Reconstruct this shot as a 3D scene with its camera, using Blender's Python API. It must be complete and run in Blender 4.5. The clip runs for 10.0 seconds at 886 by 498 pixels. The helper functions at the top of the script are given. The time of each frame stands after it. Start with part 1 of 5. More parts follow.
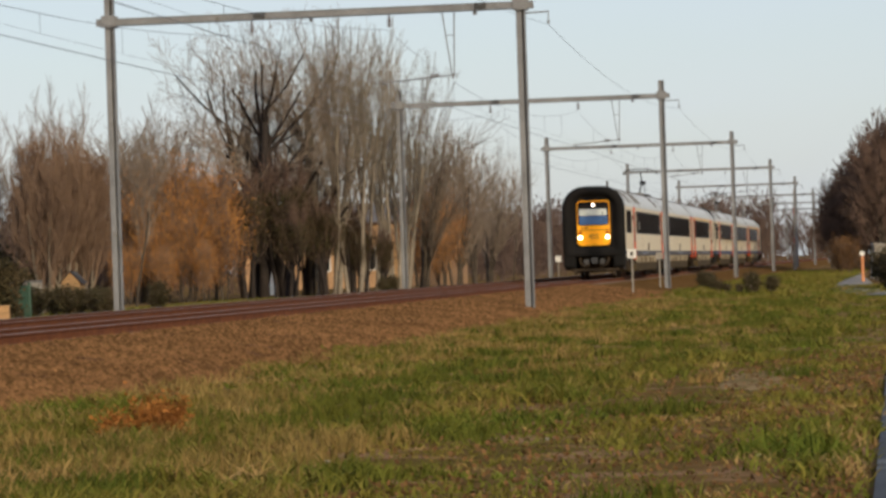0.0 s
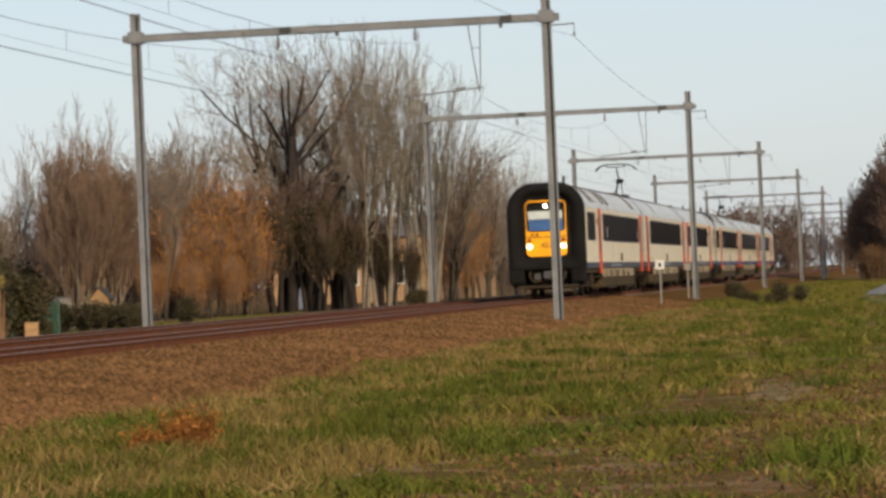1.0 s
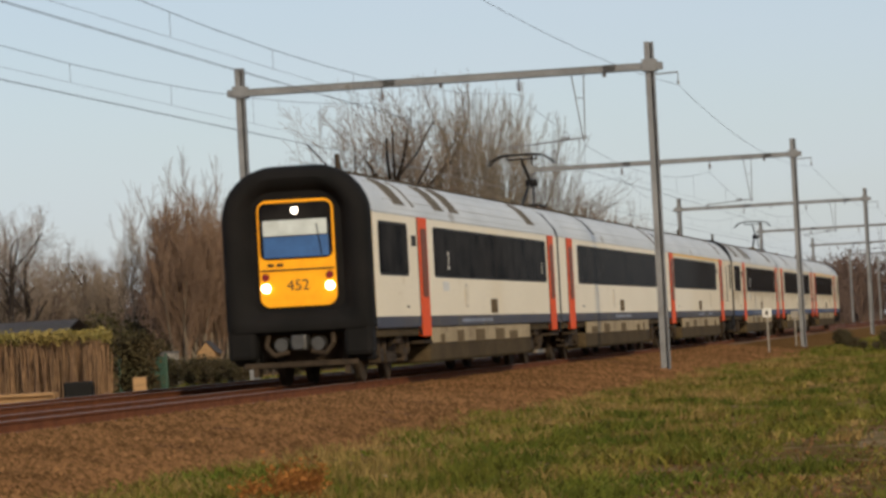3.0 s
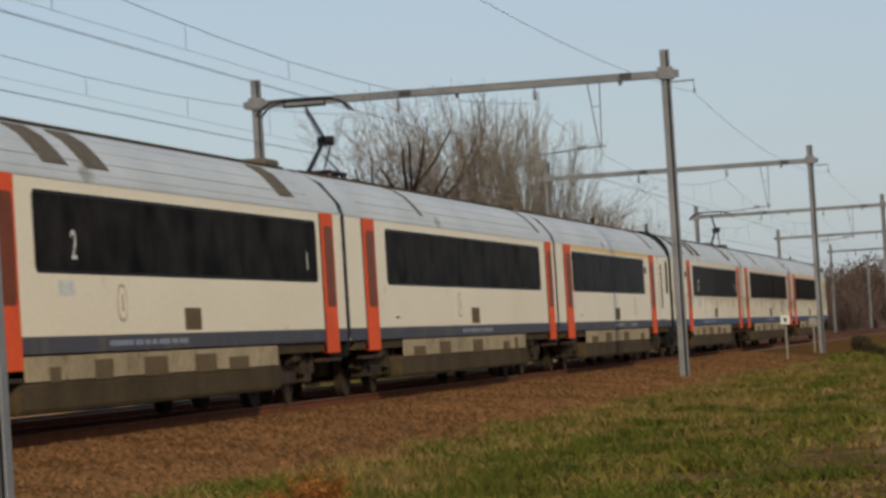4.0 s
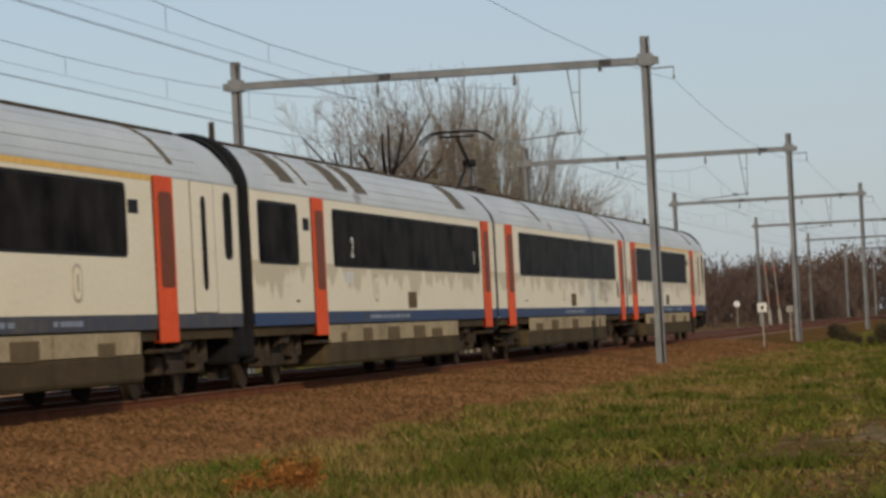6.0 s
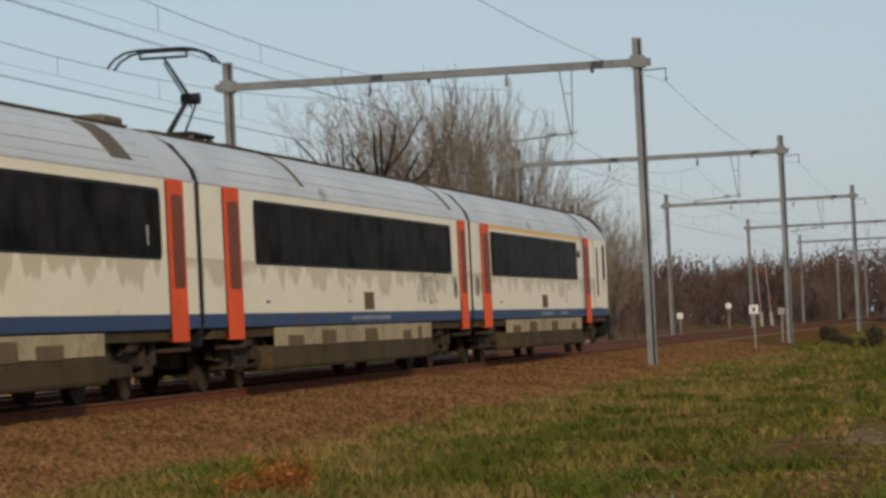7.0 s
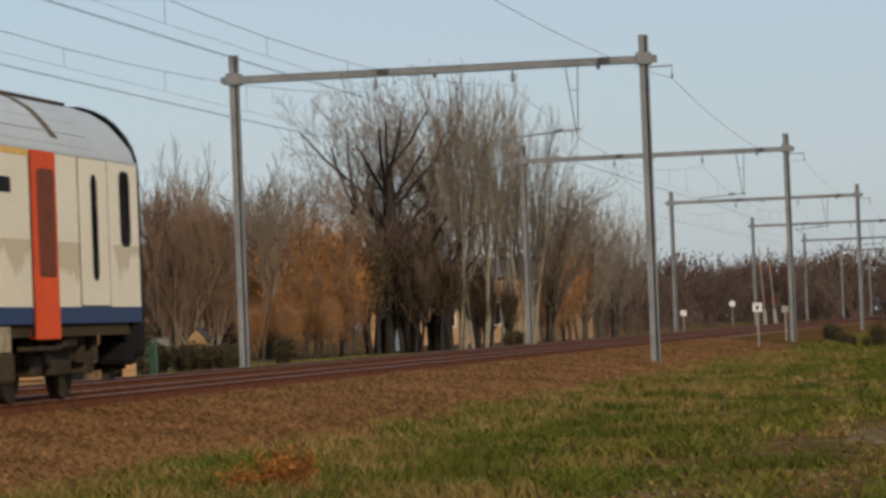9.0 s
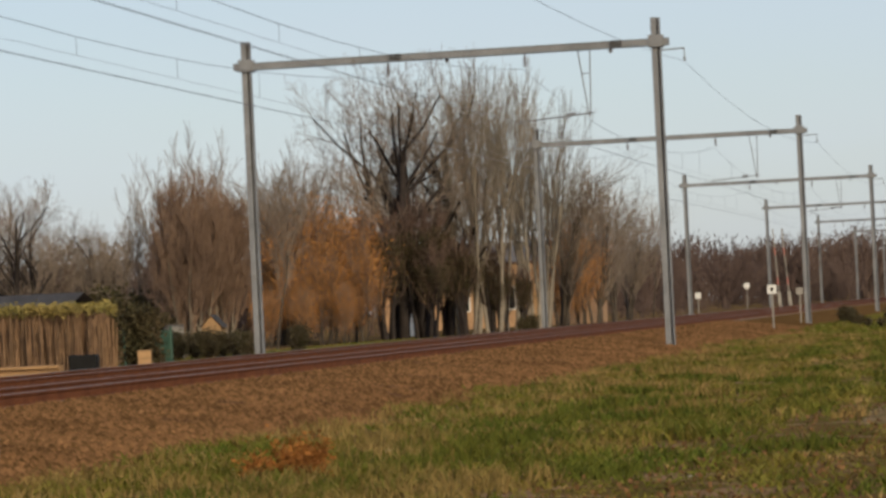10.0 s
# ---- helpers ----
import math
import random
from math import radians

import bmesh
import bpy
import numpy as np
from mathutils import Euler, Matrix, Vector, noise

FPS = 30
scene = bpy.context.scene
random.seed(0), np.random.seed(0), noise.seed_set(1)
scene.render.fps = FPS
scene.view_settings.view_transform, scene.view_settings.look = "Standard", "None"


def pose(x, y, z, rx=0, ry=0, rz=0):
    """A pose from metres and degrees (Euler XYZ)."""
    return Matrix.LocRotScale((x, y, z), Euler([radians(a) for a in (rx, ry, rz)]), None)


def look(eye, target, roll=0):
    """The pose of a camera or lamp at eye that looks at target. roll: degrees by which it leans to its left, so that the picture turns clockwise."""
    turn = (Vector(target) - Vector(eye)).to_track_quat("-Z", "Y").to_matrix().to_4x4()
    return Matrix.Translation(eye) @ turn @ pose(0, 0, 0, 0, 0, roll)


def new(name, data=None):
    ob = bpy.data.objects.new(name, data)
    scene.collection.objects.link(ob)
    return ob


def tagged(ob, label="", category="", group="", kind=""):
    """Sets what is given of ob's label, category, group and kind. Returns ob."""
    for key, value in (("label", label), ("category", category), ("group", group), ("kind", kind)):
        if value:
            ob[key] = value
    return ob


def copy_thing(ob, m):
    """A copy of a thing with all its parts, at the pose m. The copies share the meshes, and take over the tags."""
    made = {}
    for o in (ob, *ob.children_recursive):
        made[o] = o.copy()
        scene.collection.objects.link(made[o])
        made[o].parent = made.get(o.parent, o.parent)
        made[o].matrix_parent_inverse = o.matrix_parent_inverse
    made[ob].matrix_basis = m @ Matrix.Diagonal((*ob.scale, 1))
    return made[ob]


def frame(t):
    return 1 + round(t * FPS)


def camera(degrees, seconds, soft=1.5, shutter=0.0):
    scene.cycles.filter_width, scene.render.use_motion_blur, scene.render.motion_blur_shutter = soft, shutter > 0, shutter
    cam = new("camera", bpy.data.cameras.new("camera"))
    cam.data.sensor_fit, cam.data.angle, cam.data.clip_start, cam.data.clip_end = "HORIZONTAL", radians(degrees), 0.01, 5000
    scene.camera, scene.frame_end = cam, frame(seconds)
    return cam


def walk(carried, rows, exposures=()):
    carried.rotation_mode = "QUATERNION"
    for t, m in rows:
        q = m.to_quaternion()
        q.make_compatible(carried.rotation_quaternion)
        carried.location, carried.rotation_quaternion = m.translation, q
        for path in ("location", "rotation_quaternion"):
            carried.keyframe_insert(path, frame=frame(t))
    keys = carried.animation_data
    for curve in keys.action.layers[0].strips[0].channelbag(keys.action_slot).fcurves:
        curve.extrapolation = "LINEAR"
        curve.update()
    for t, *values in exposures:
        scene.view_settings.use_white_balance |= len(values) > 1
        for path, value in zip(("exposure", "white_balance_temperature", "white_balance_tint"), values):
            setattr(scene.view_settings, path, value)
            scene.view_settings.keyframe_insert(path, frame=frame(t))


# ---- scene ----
from math import cos, pi, sin, sqrt, tan

# ---- camera: it stands beside the line and pans a little ----
cam = camera(14.522, 10.0, soft=3.1, shutter=0.12)
EYE = Vector((0.0, 0.0, 0.796))
AIMS = [  # seconds, degrees left of the line, degrees up, lean
    (0.0, 7.654, 0.289, -1.929),
    (0.5, 7.812, 0.275, -2.194),
    (1.0, 8.105, 0.521, -2.452),
    (1.5, 8.493, 0.969, -2.587),
    (2.0, 9.210, 1.056, -2.768),
    (2.5, 9.338, 1.084, -2.862),
    (2.7, 9.581, 1.218, -2.801),
    (3.8, 10.256, 1.667, -3.752),
    (4.0, 10.087, 1.622, -3.581),
    (4.5, 10.072, 1.598, -3.487),
    (5.0, 9.799, 1.442, -3.542),
    (5.5, 9.882, 1.359, -3.121),
    (7.0, 9.602, 1.354, -2.833),
    (7.5, 9.617, 1.408, -2.887),
    (8.0, 9.625, 1.320, -2.839),
    (8.5, 9.620, 1.312, -2.501),
    (9.0, 9.675, 1.272, -2.256),
    (9.5, 9.655, 1.268, -2.380),
    (10.0, 9.916, 1.033, -2.780),
]

EXPOSURES = [(0.0, 0.22, 6150, 13), (1.0, 0.26, 6150, 13), (1.5, 0.1, 6150, 13), (2.0, 0.0, 6150, 13), (2.7, 0.1, 6120, 13), (3.8, -0.18, 5850, 11), (9.2, -0.12, 5850, 11), (10.0, 0.1, 6050, 12)]


def aim(t, pan, tilt, lean):
    a, b = radians(pan), radians(tilt)
    return t, look(EYE, EYE + Vector((-sin(a) * cos(b), cos(a) * cos(b), sin(b))), lean)


walk(cam, [aim(*row) for row in AIMS], exposures=EXPOSURES)

# ---- light: low winter sun from behind, pale sky ----
SUN_EL, SUN_AZ = radians(22), math.atan2(0.50, -0.86)
world = bpy.data.worlds.new("sky")
scene.world = world
world.use_nodes = True
wn = world.node_tree.nodes
sky = wn.new("ShaderNodeTexSky")
sky.sky_type, sky.sun_disc = "NISHITA", False
sky.sun_elevation, sky.sun_rotation = SUN_EL, SUN_AZ
sky.air_density, sky.dust_density, sky.ozone_density = 1.0, 1.0, 1.0
wn["Background"].inputs["Strength"].default_value = 0.092
# a thin veil of high cloud whitens the blue, in faint wisps
wl = world.node_tree.links
w_co, w_map, w_noise, w_amount, w_mix = (wn.new(k) for k in ("ShaderNodeTexCoord", "ShaderNodeMapping", "ShaderNodeTexNoise", "ShaderNodeMapRange", "ShaderNodeMix"))
w_map.inputs["Scale"].default_value = (2.0, 2.0, 9.0)
w_noise.inputs["Scale"].default_value, w_noise.inputs["Detail"].default_value = 3.0, 5.0
w_amount.inputs["To Min"].default_value, w_amount.inputs["To Max"].default_value = 0.30, 0.80
w_mix.data_type = "RGBA"
w_mix.inputs["B"].default_value = (6.5, 6.95, 7.35, 1)
wl.new(w_co.outputs["Generated"], w_map.inputs["Vector"])
wl.new(w_map.outputs[0], w_noise.inputs["Vector"])
wl.new(w_noise.outputs["Fac"], w_amount.inputs["Value"])
wl.new(w_amount.outputs[0], w_mix.inputs["Factor"])
wl.new(sky.outputs[0], w_mix.inputs["A"])
wl.new(w_mix.outputs["Result"], wn["Background"].inputs["Color"])
sun_data = bpy.data.lights.new("sun", "SUN")
sun_data.energy, sun_data.angle, sun_data.color = 3.4, radians(5.0), (1.0, 0.80, 0.50)
sun = new("sun", sun_data)
sun.matrix_world = look((60, -100, 60), Vector((60, -100, 60)) - Vector((sin(SUN_AZ) * cos(SUN_EL), cos(SUN_AZ) * cos(SUN_EL), sin(SUN_EL))))

# ---- the line: a very slight curve ----
TRACK, FAR_TRACK = -14.173, -18.15


def bend(y):
    u = y - 60
    return -0.225e-4 * u * u + 0.044e-6 * u ** 3


def slope(y):
    return (bend(y + 0.5) - bend(y - 0.5))


# ---- materials ----
def mat(name, c1, c2=None, scale=4.0, rough=0.7, metal=0.0, bump=0.0, fine=30.0, c3=None, spot=0.62, stretch=(1, 1, 1), island=0.0, each=0.0, coat=0.0, glow=0.0, grit=0.38, spec=0.5):
    """Two colours mixed by coarse noise, grain by fine noise, spots of a third; island and each vary pieces."""
    m = bpy.data.materials.new(name)
    m.use_nodes = True
    n, l = m.node_tree.nodes, m.node_tree.links
    b = n["Principled BSDF"]
    b.inputs["Roughness"].default_value, b.inputs["Metallic"].default_value = rough, metal
    b.inputs["Coat Weight"].default_value, b.inputs["Specular IOR Level"].default_value = coat, spec
    co, mp = n.new("ShaderNodeTexCoord"), n.new("ShaderNodeMapping")
    mp.inputs["Scale"].default_value = stretch
    l.new(co.outputs["Object"], mp.inputs["Vector"])

    def noise_at(s, detail=4.0):
        t = n.new("ShaderNodeTexNoise")
        t.inputs["Scale"].default_value, t.inputs["Detail"].default_value = s, detail
        l.new(mp.outputs[0], t.inputs["Vector"])
        return t.outputs["Fac"]

    def ramp(src, lo, hi):
        r = n.new("ShaderNodeMapRange")
        r.inputs["From Min"].default_value, r.inputs["From Max"].default_value = lo, hi
        l.new(src, r.inputs["Value"])
        return r.outputs["Result"]

    def mix(fac, a, c, kind="MIX"):
        x = n.new("ShaderNodeMix")
        x.data_type, x.blend_type = "RGBA", kind
        for sock, v in ((x.inputs["Factor"], fac), (x.inputs["A"], a), (x.inputs["B"], c)):
            if isinstance(v, (int, float)):
                sock.default_value = v
            elif isinstance(v, tuple):
                sock.default_value = (*v, 1)
            else:
                l.new(v, sock)
        return x.outputs["Result"]

    c2 = c2 or tuple(v * 0.8 for v in c1)
    col = mix(ramp(noise_at(scale), 0.35, 0.65), c1, c2)
    grain = noise_at(fine, 6.0)
    col = mix(ramp(grain, 0.3, 0.75), col, mix(1.0, col, (1 - grit, 1 - grit * 1.05, 1 - grit * 1.1), "MULTIPLY"))
    if c3:
        col = mix(ramp(noise_at(scale * 1.7, 6.0), spot, spot + 0.08), col, c3)
    if island:
        g = n.new("ShaderNodeNewGeometry")
        v = n.new("ShaderNodeHueSaturation")
        l.new(ramp(g.outputs["Random Per Island"], 0, 1), v.inputs["Fac"])
        v.inputs["Value"].default_value, v.inputs["Hue"].default_value = 1 + island, 0.5 - 0.012 * min(island, 0.8)
        l.new(col, v.inputs["Color"])
        col = v.outputs[0]
    if each:
        o = n.new("ShaderNodeObjectInfo")
        v = n.new("ShaderNodeHueSaturation")
        l.new(o.outputs["Random"], v.inputs["Fac"])
        v.inputs["Value"].default_value = 1 - each
        l.new(col, v.inputs["Color"])
        col = v.outputs[0]
    l.new(col, b.inputs["Base Color"])
    if bump:
        k = n.new("ShaderNodeBump")
        k.inputs["Strength"].default_value, k.inputs["Distance"].default_value = bump, 0.02
        l.new(grain, k.inputs["Height"])
        l.new(k.outputs[0], b.inputs["Normal"])
    if glow:
        b.inputs["Emission Color"].default_value, b.inputs["Emission Strength"].default_value = (*c1, 1), glow
    return m


GRASS = mat("grass_soil", (0.105, 0.080, 0.028), (0.155, 0.092, 0.044), 0.6, 0.95, fine=10, c3=(0.20, 0.125, 0.075), spot=0.53, spec=0.0)
BLADE = mat("grass_blade", (0.058, 0.078, 0.011), (0.125, 0.105, 0.022), 0.75, 0.85, fine=2.5, c3=(0.18, 0.125, 0.052), spot=0.59, island=0.75, stretch=(1, 0.5, 1), spec=0.05)
LUSH = mat("lush_blade", (0.046, 0.064, 0.010), (0.078, 0.082, 0.014), 0.8, 0.85, fine=2.5, island=0.6, spec=0.05)
STRAW = mat("straw_blade", (0.21, 0.145, 0.055), (0.125, 0.10, 0.028), 0.8, 0.85, fine=2.5, island=0.5, spec=0.05)
LITTER = mat("fallen_leaf", (0.13, 0.075, 0.032), (0.085, 0.05, 0.022), 2, 0.9, island=0.9, spec=0.05)
DEAD = mat("dead_leaf", (0.27, 0.115, 0.026), (0.17, 0.075, 0.02), 2, 0.85, island=0.5, spec=0.1)
DIRT = mat("bare_soil", (0.27, 0.195, 0.115), (0.18, 0.125, 0.065), 2.2, 0.95, fine=18, c3=(0.10, 0.09, 0.035), spot=0.52, spec=0.0)
BALLAST = mat("ballast_bed", (0.165, 0.096, 0.038), (0.12, 0.068, 0.027), 0.9, 0.95, fine=20, c3=(0.085, 0.048, 0.022), spot=0.62, grit=0.5, spec=0.0)
# dark stones and the wide tone spread paint in shade between the stones
STONE = mat("ballast_stone", (0.118, 0.066, 0.026), (0.086, 0.048, 0.019), 0.5, 0.95, fine=60, c3=(0.05, 0.029, 0.015), spot=0.64, island=2.0, spec=0.0)
ASPHALT = mat("asphalt", (0.22, 0.215, 0.215), (0.17, 0.165, 0.165), 0.8, 0.9, fine=60, c3=(0.26, 0.245, 0.23), spec=0.05)
EDGE = mat("pale_concrete", (0.33, 0.31, 0.275), (0.25, 0.23, 0.205), 3, 0.9, fine=20, spec=0.1)
RUST = mat("rusty_rail", (0.165, 0.060, 0.025), (0.115, 0.042, 0.019), 3, 0.85, bump=0.2, spec=0.1)
SHINE = mat("rail_head", (0.27, 0.22, 0.19), (0.2, 0.165, 0.145), 1, 0.5, metal=0.7)
CONCRETE = mat("sleeper_concrete", (0.21, 0.14, 0.095), (0.15, 0.095, 0.065), 2, 0.9, bump=0.3, each=0.25)
STEEL = mat("galvanised_steel", (0.235, 0.243, 0.257), (0.172, 0.178, 0.19), 1.3, 0.6, metal=0.1, bump=0.1, c3=(0.12, 0.11, 0.10), spot=0.64, spec=0.3)
CERAMIC = mat("insulator_brown", (0.10, 0.06, 0.045), rough=0.3)
WIRE = mat("copper_wire", (0.15, 0.155, 0.165), (0.11, 0.115, 0.125), 1, 0.5, metal=0.5)
CREAM = mat("cream_paint", (0.79, 0.69, 0.50), (0.75, 0.65, 0.46), 0.6, 0.38, fine=9, c3=(0.58, 0.46, 0.28), spot=0.66, stretch=(1, 0.7, 1.6), coat=0.2, grit=0.1)
ROOFGREY = mat("roof_grey_paint", (0.50, 0.52, 0.53), (0.42, 0.44, 0.45), 0.8, 0.45, fine=12, c3=(0.25, 0.235, 0.21), spot=0.66, stretch=(1, 0.4, 1), grit=0.1)
HATCH = mat("roof_hatch", (0.14, 0.12, 0.09), rough=0.8, spec=0.1)
ORANGE = mat("door_orange_red", (0.72, 0.088, 0.010), (0.62, 0.074, 0.009), 1, 0.55, fine=8, grit=0.15, spec=0.12)
YELLOW = mat("cab_yellow", (0.95, 0.42, 0.003), (0.90, 0.38, 0.003), 2, 0.45, fine=6, grit=0.1, spec=0.25)
STRIPE = mat("first_class_yellow", (0.82, 0.48, 0.06), rough=0.45, fine=6, grit=0.1)
BLUE = mat("band_blue", (0.018, 0.042, 0.125), (0.022, 0.042, 0.105), 1, 0.5, fine=8, c3=(0.045, 0.045, 0.05), spot=0.60, grit=0.1, spec=0.2)
# the paler blotches paint in dim reflections and glimpses of the interior
GLASS = mat("dark_tinted_glass", (0.006, 0.006, 0.007), (0.024, 0.022, 0.022), 1.1, 0.12, fine=2, grit=0.0, spec=0.005)
GLASS.node_tree.nodes["Principled BSDF"].inputs["IOR"].default_value = 1.12
GASKET = mat("black_gasket", (0.012, 0.012, 0.012), rough=0.6, spec=0.1)
DULLBLUE = mat("dusty_band_blue", (0.050, 0.054, 0.078), (0.062, 0.058, 0.068), 1, 0.6, fine=8, c3=(0.085, 0.075, 0.065), spot=0.58, grit=0.15, spec=0.2)
RUBBER = mat("black_rubber", (0.006, 0.006, 0.006), (0.010, 0.009, 0.009), 1.2, 0.85, bump=0.1, fine=8, grit=0.1, spec=0.15)
SKIRT = mat("cream_skirt", (0.42, 0.34, 0.215), (0.30, 0.24, 0.145), 0.9, 0.7, fine=9, c3=(0.16, 0.12, 0.07), spot=0.60, spec=0.2)
GRIME = mat("brake_dust_brown", (0.082, 0.060, 0.032), (0.052, 0.038, 0.021), 0.9, 0.9, fine=14, spec=0.1)
BOGIE = mat("bogie_dark", (0.030, 0.022, 0.015), (0.058, 0.042, 0.028), 3, 0.85, bump=0.2, spec=0.15)
VENT = mat("vent_grille", (0.15, 0.11, 0.06), rough=0.8, spec=0.1)
CHROME = mat("worn_metal", (0.10, 0.10, 0.10), rough=0.5, metal=0.6)
LAMP = mat("lit_headlamp", (1.0, 0.86, 0.66), rough=0.3, glow=6.0)
TAIL = mat("red_lens", (0.25, 0.02, 0.015), rough=0.2)
PALE_BAND = mat("pale_windscreen_band", (0.55, 0.60, 0.60), rough=0.6, grit=0.1)
DESK = mat("blue_cab_desk", (0.035, 0.11, 0.30), rough=0.5, grit=0.1)
INK = mat("black_marking", (0.03, 0.02, 0.015), rough=0.6)
WHITE = mat("white_marking", (0.75, 0.75, 0.72), rough=0.6)
BARK = mat("grey_bark", (0.085, 0.07, 0.055), (0.055, 0.045, 0.037), 2, 0.9, fine=12, spec=0.1)
# bark darkened so that the trunks' shade lies in its colour
SHADEBARK = mat("shaded_bark", (0.040, 0.033, 0.030), (0.028, 0.023, 0.022), 2, 0.9, fine=12, spec=0.1)
PALEBARK = mat("pale_bark", (0.31, 0.27, 0.215), (0.21, 0.18, 0.145), 1.2, 0.9, fine=8, each=0.35, spec=0.1)
FARTWIG = mat("distant_twig", (0.155, 0.112, 0.092), (0.10, 0.072, 0.064), 0.02, 0.9, fine=0.1, island=0.2, spec=0.0)
DARKTWIG = mat("dark_brown_twig", (0.17, 0.115, 0.09), (0.11, 0.075, 0.062), 0.8, 0.9, fine=5, each=0.2, spec=0.05)
TWIG = mat("bare_twig", (0.335, 0.27, 0.215), (0.235, 0.19, 0.15), 0.7, 0.9, fine=5, each=0.3, spec=0.1)
RUSSET = mat("russet_twig", (0.25, 0.175, 0.125), (0.18, 0.125, 0.09), 0.8, 0.9, fine=5, each=0.25)
PALETWIG = mat("pale_brown_twig", (0.30, 0.205, 0.145), (0.215, 0.145, 0.105), 0.8, 0.9, fine=5, each=0.2, spec=0.1)
OCHRE = mat("ochre_dead_leaf", (0.42, 0.205, 0.055), (0.27, 0.13, 0.04), 0.35, 0.85, fine=4, island=0.6, spec=0.1)
IVY = mat("ivy_leaf", (0.045, 0.042, 0.02), (0.06, 0.045, 0.024), 0.8, 0.8, fine=4, island=0.5, spec=0.1)
HEDGE = mat("clipped_hedge_top", (0.16, 0.14, 0.03), (0.22, 0.17, 0.045), 1.5, 0.85, fine=5, island=0.5)
REED = mat("brown_hedge_side", (0.20, 0.125, 0.065), (0.14, 0.085, 0.045), 2, 0.9, fine=6, island=0.5)
TAN = mat("tan_render", (0.44, 0.275, 0.145), (0.34, 0.205, 0.11), 0.8, 0.9, fine=8)
TILE = mat("grey_roof_tile", (0.13, 0.125, 0.13), (0.10, 0.095, 0.1), 1.5, 0.8, fine=8)
GREEN = mat("green_mesh_fence", (0.02, 0.07, 0.045), rough=0.6)
WOOD = mat("rough_timber", (0.42, 0.25, 0.11), (0.3, 0.18, 0.08), 2, 0.8, stretch=(1, 1, 6))


# ---- mesh helpers ----
def part(name, bm, material, parent=None, label="", smooth=False):
    me = bpy.data.meshes.new(name)
    bmesh.ops.recalc_face_normals(bm, faces=bm.faces)
    if smooth:
        for f in bm.faces:
            f.smooth = True
        for e in bm.edges:
            e.smooth = not (e.is_manifold and e.calc_face_angle() > 0.7)
    bm.to_mesh(me)
    bm.free()
    me.materials.append(material)
    ob = new(name, me)
    if parent:
        ob.parent = parent
    return tagged(ob, label)


def thing(name, label, category, group="", kind="", at=None):
    ob = new(name)
    ob.empty_display_size = 0.2
    if at is not None:
        ob.matrix_world = at
    return tagged(ob, label, category, group, kind)


def box(lo, hi, bm=None, bevel=0.0):
    bm = bm or bmesh.new()
    c = [(a + b) / 2 for a, b in zip(lo, hi)]
    s = [abs(b - a) for a, b in zip(lo, hi)]
    made = bmesh.ops.create_cube(bm, size=1, matrix=Matrix.Translation(c) @ Matrix.Diagonal((*s, 1)))
    if bevel:
        edges = list({e for v in made["verts"] for e in v.link_edges})
        bmesh.ops.bevel(bm, geom=edges, offset=bevel, segments=2, affect="EDGES", profile=0.5)
    return bm


def rod(a, b, r, bm=None, n=8, r2=None):
    """A round bar from a to b."""
    bm = bm or bmesh.new()
    a, b = Vector(a), Vector(b)
    m = Matrix.Translation((a + b) / 2) @ (b - a).to_track_quat("Z", "Y").to_matrix().to_4x4()
    bmesh.ops.create_cone(bm, cap_ends=True, segments=n, radius1=r, radius2=r if r2 is None else r2, depth=(b - a).length, matrix=m)
    return bm


def chain(points, r, bm=None, n=6):
    bm = bm or bmesh.new()
    for a, b in zip(points, points[1:]):
        rod(a, b, r, bm, n)
    return bm


def raw(name, verts, faces, material, parent=None, label="", smooth=False):
    me = bpy.data.meshes.new(name)
    if isinstance(faces, np.ndarray):
        n, k = faces.shape
        me.vertices.add(len(verts))
        me.vertices.foreach_set("co", np.ascontiguousarray(verts, dtype=np.float32).ravel())
        me.loops.add(n * k)
        me.loops.foreach_set("vertex_index", np.ascontiguousarray(faces, dtype=np.int32).ravel())
        me.polygons.add(n)
        me.polygons.foreach_set("loop_start", np.arange(0, n * k, k, dtype=np.int32))
        me.update(calc_edges=True)
    else:
        me.from_pydata(verts, [], faces)
    me.materials.append(material)
    if smooth:
        me.shade_smooth()
    ob = new(name, me)
    if parent:
        ob.parent = parent
    return tagged(ob, label)


def sweep(name, ring, path, material, parent=None, label="", closed=True):
    """A cross-section of (x, z) carried along (x, y, z) points."""
    verts, faces, k = [], [], len(ring)
    for px, py, pz in path:
        verts += [(px + x, py, pz + z) for x, z in ring]
    for i in range(len(path) - 1):
        for j in range(k if closed else k - 1):
            a, b = i * k + j, i * k + (j + 1) % k
            faces.append((a, b, b + k, a + k))
    return raw(name, verts, faces, material, parent, label)


# ---- ground ----
GROUND = [(-3000, -0.4), (-60, -0.4), (-26, -0.35), (-22.6, -0.28), (-20.8, -0.42), (-12.4, -0.55), (-9.6, -0.66), (-6, -0.72), (-0.3, -0.80), (6, -0.80), (3000, -0.6)]


def lift(u):
    """Height of the ground across the line, u metres from the camera's own line of travel."""
    knots = GROUND
    for (a, za), (b, zb) in zip(knots, knots[1:]):
        if u <= b:
            return za + (zb - za) * (u - a) / (b - a)
    return -0.6


def ground_z(x, y):
    rough = 0.05 * noise.noise(Vector((x * 0.45, y * 0.3, 0))) + 0.03 * noise.noise(Vector((x * 1.7, y * 1.3, 5)))
    return lift(x - bend(min(y, 420))) + (rough if -9.4 < x < -0.9 and y < 400 else 0.0)


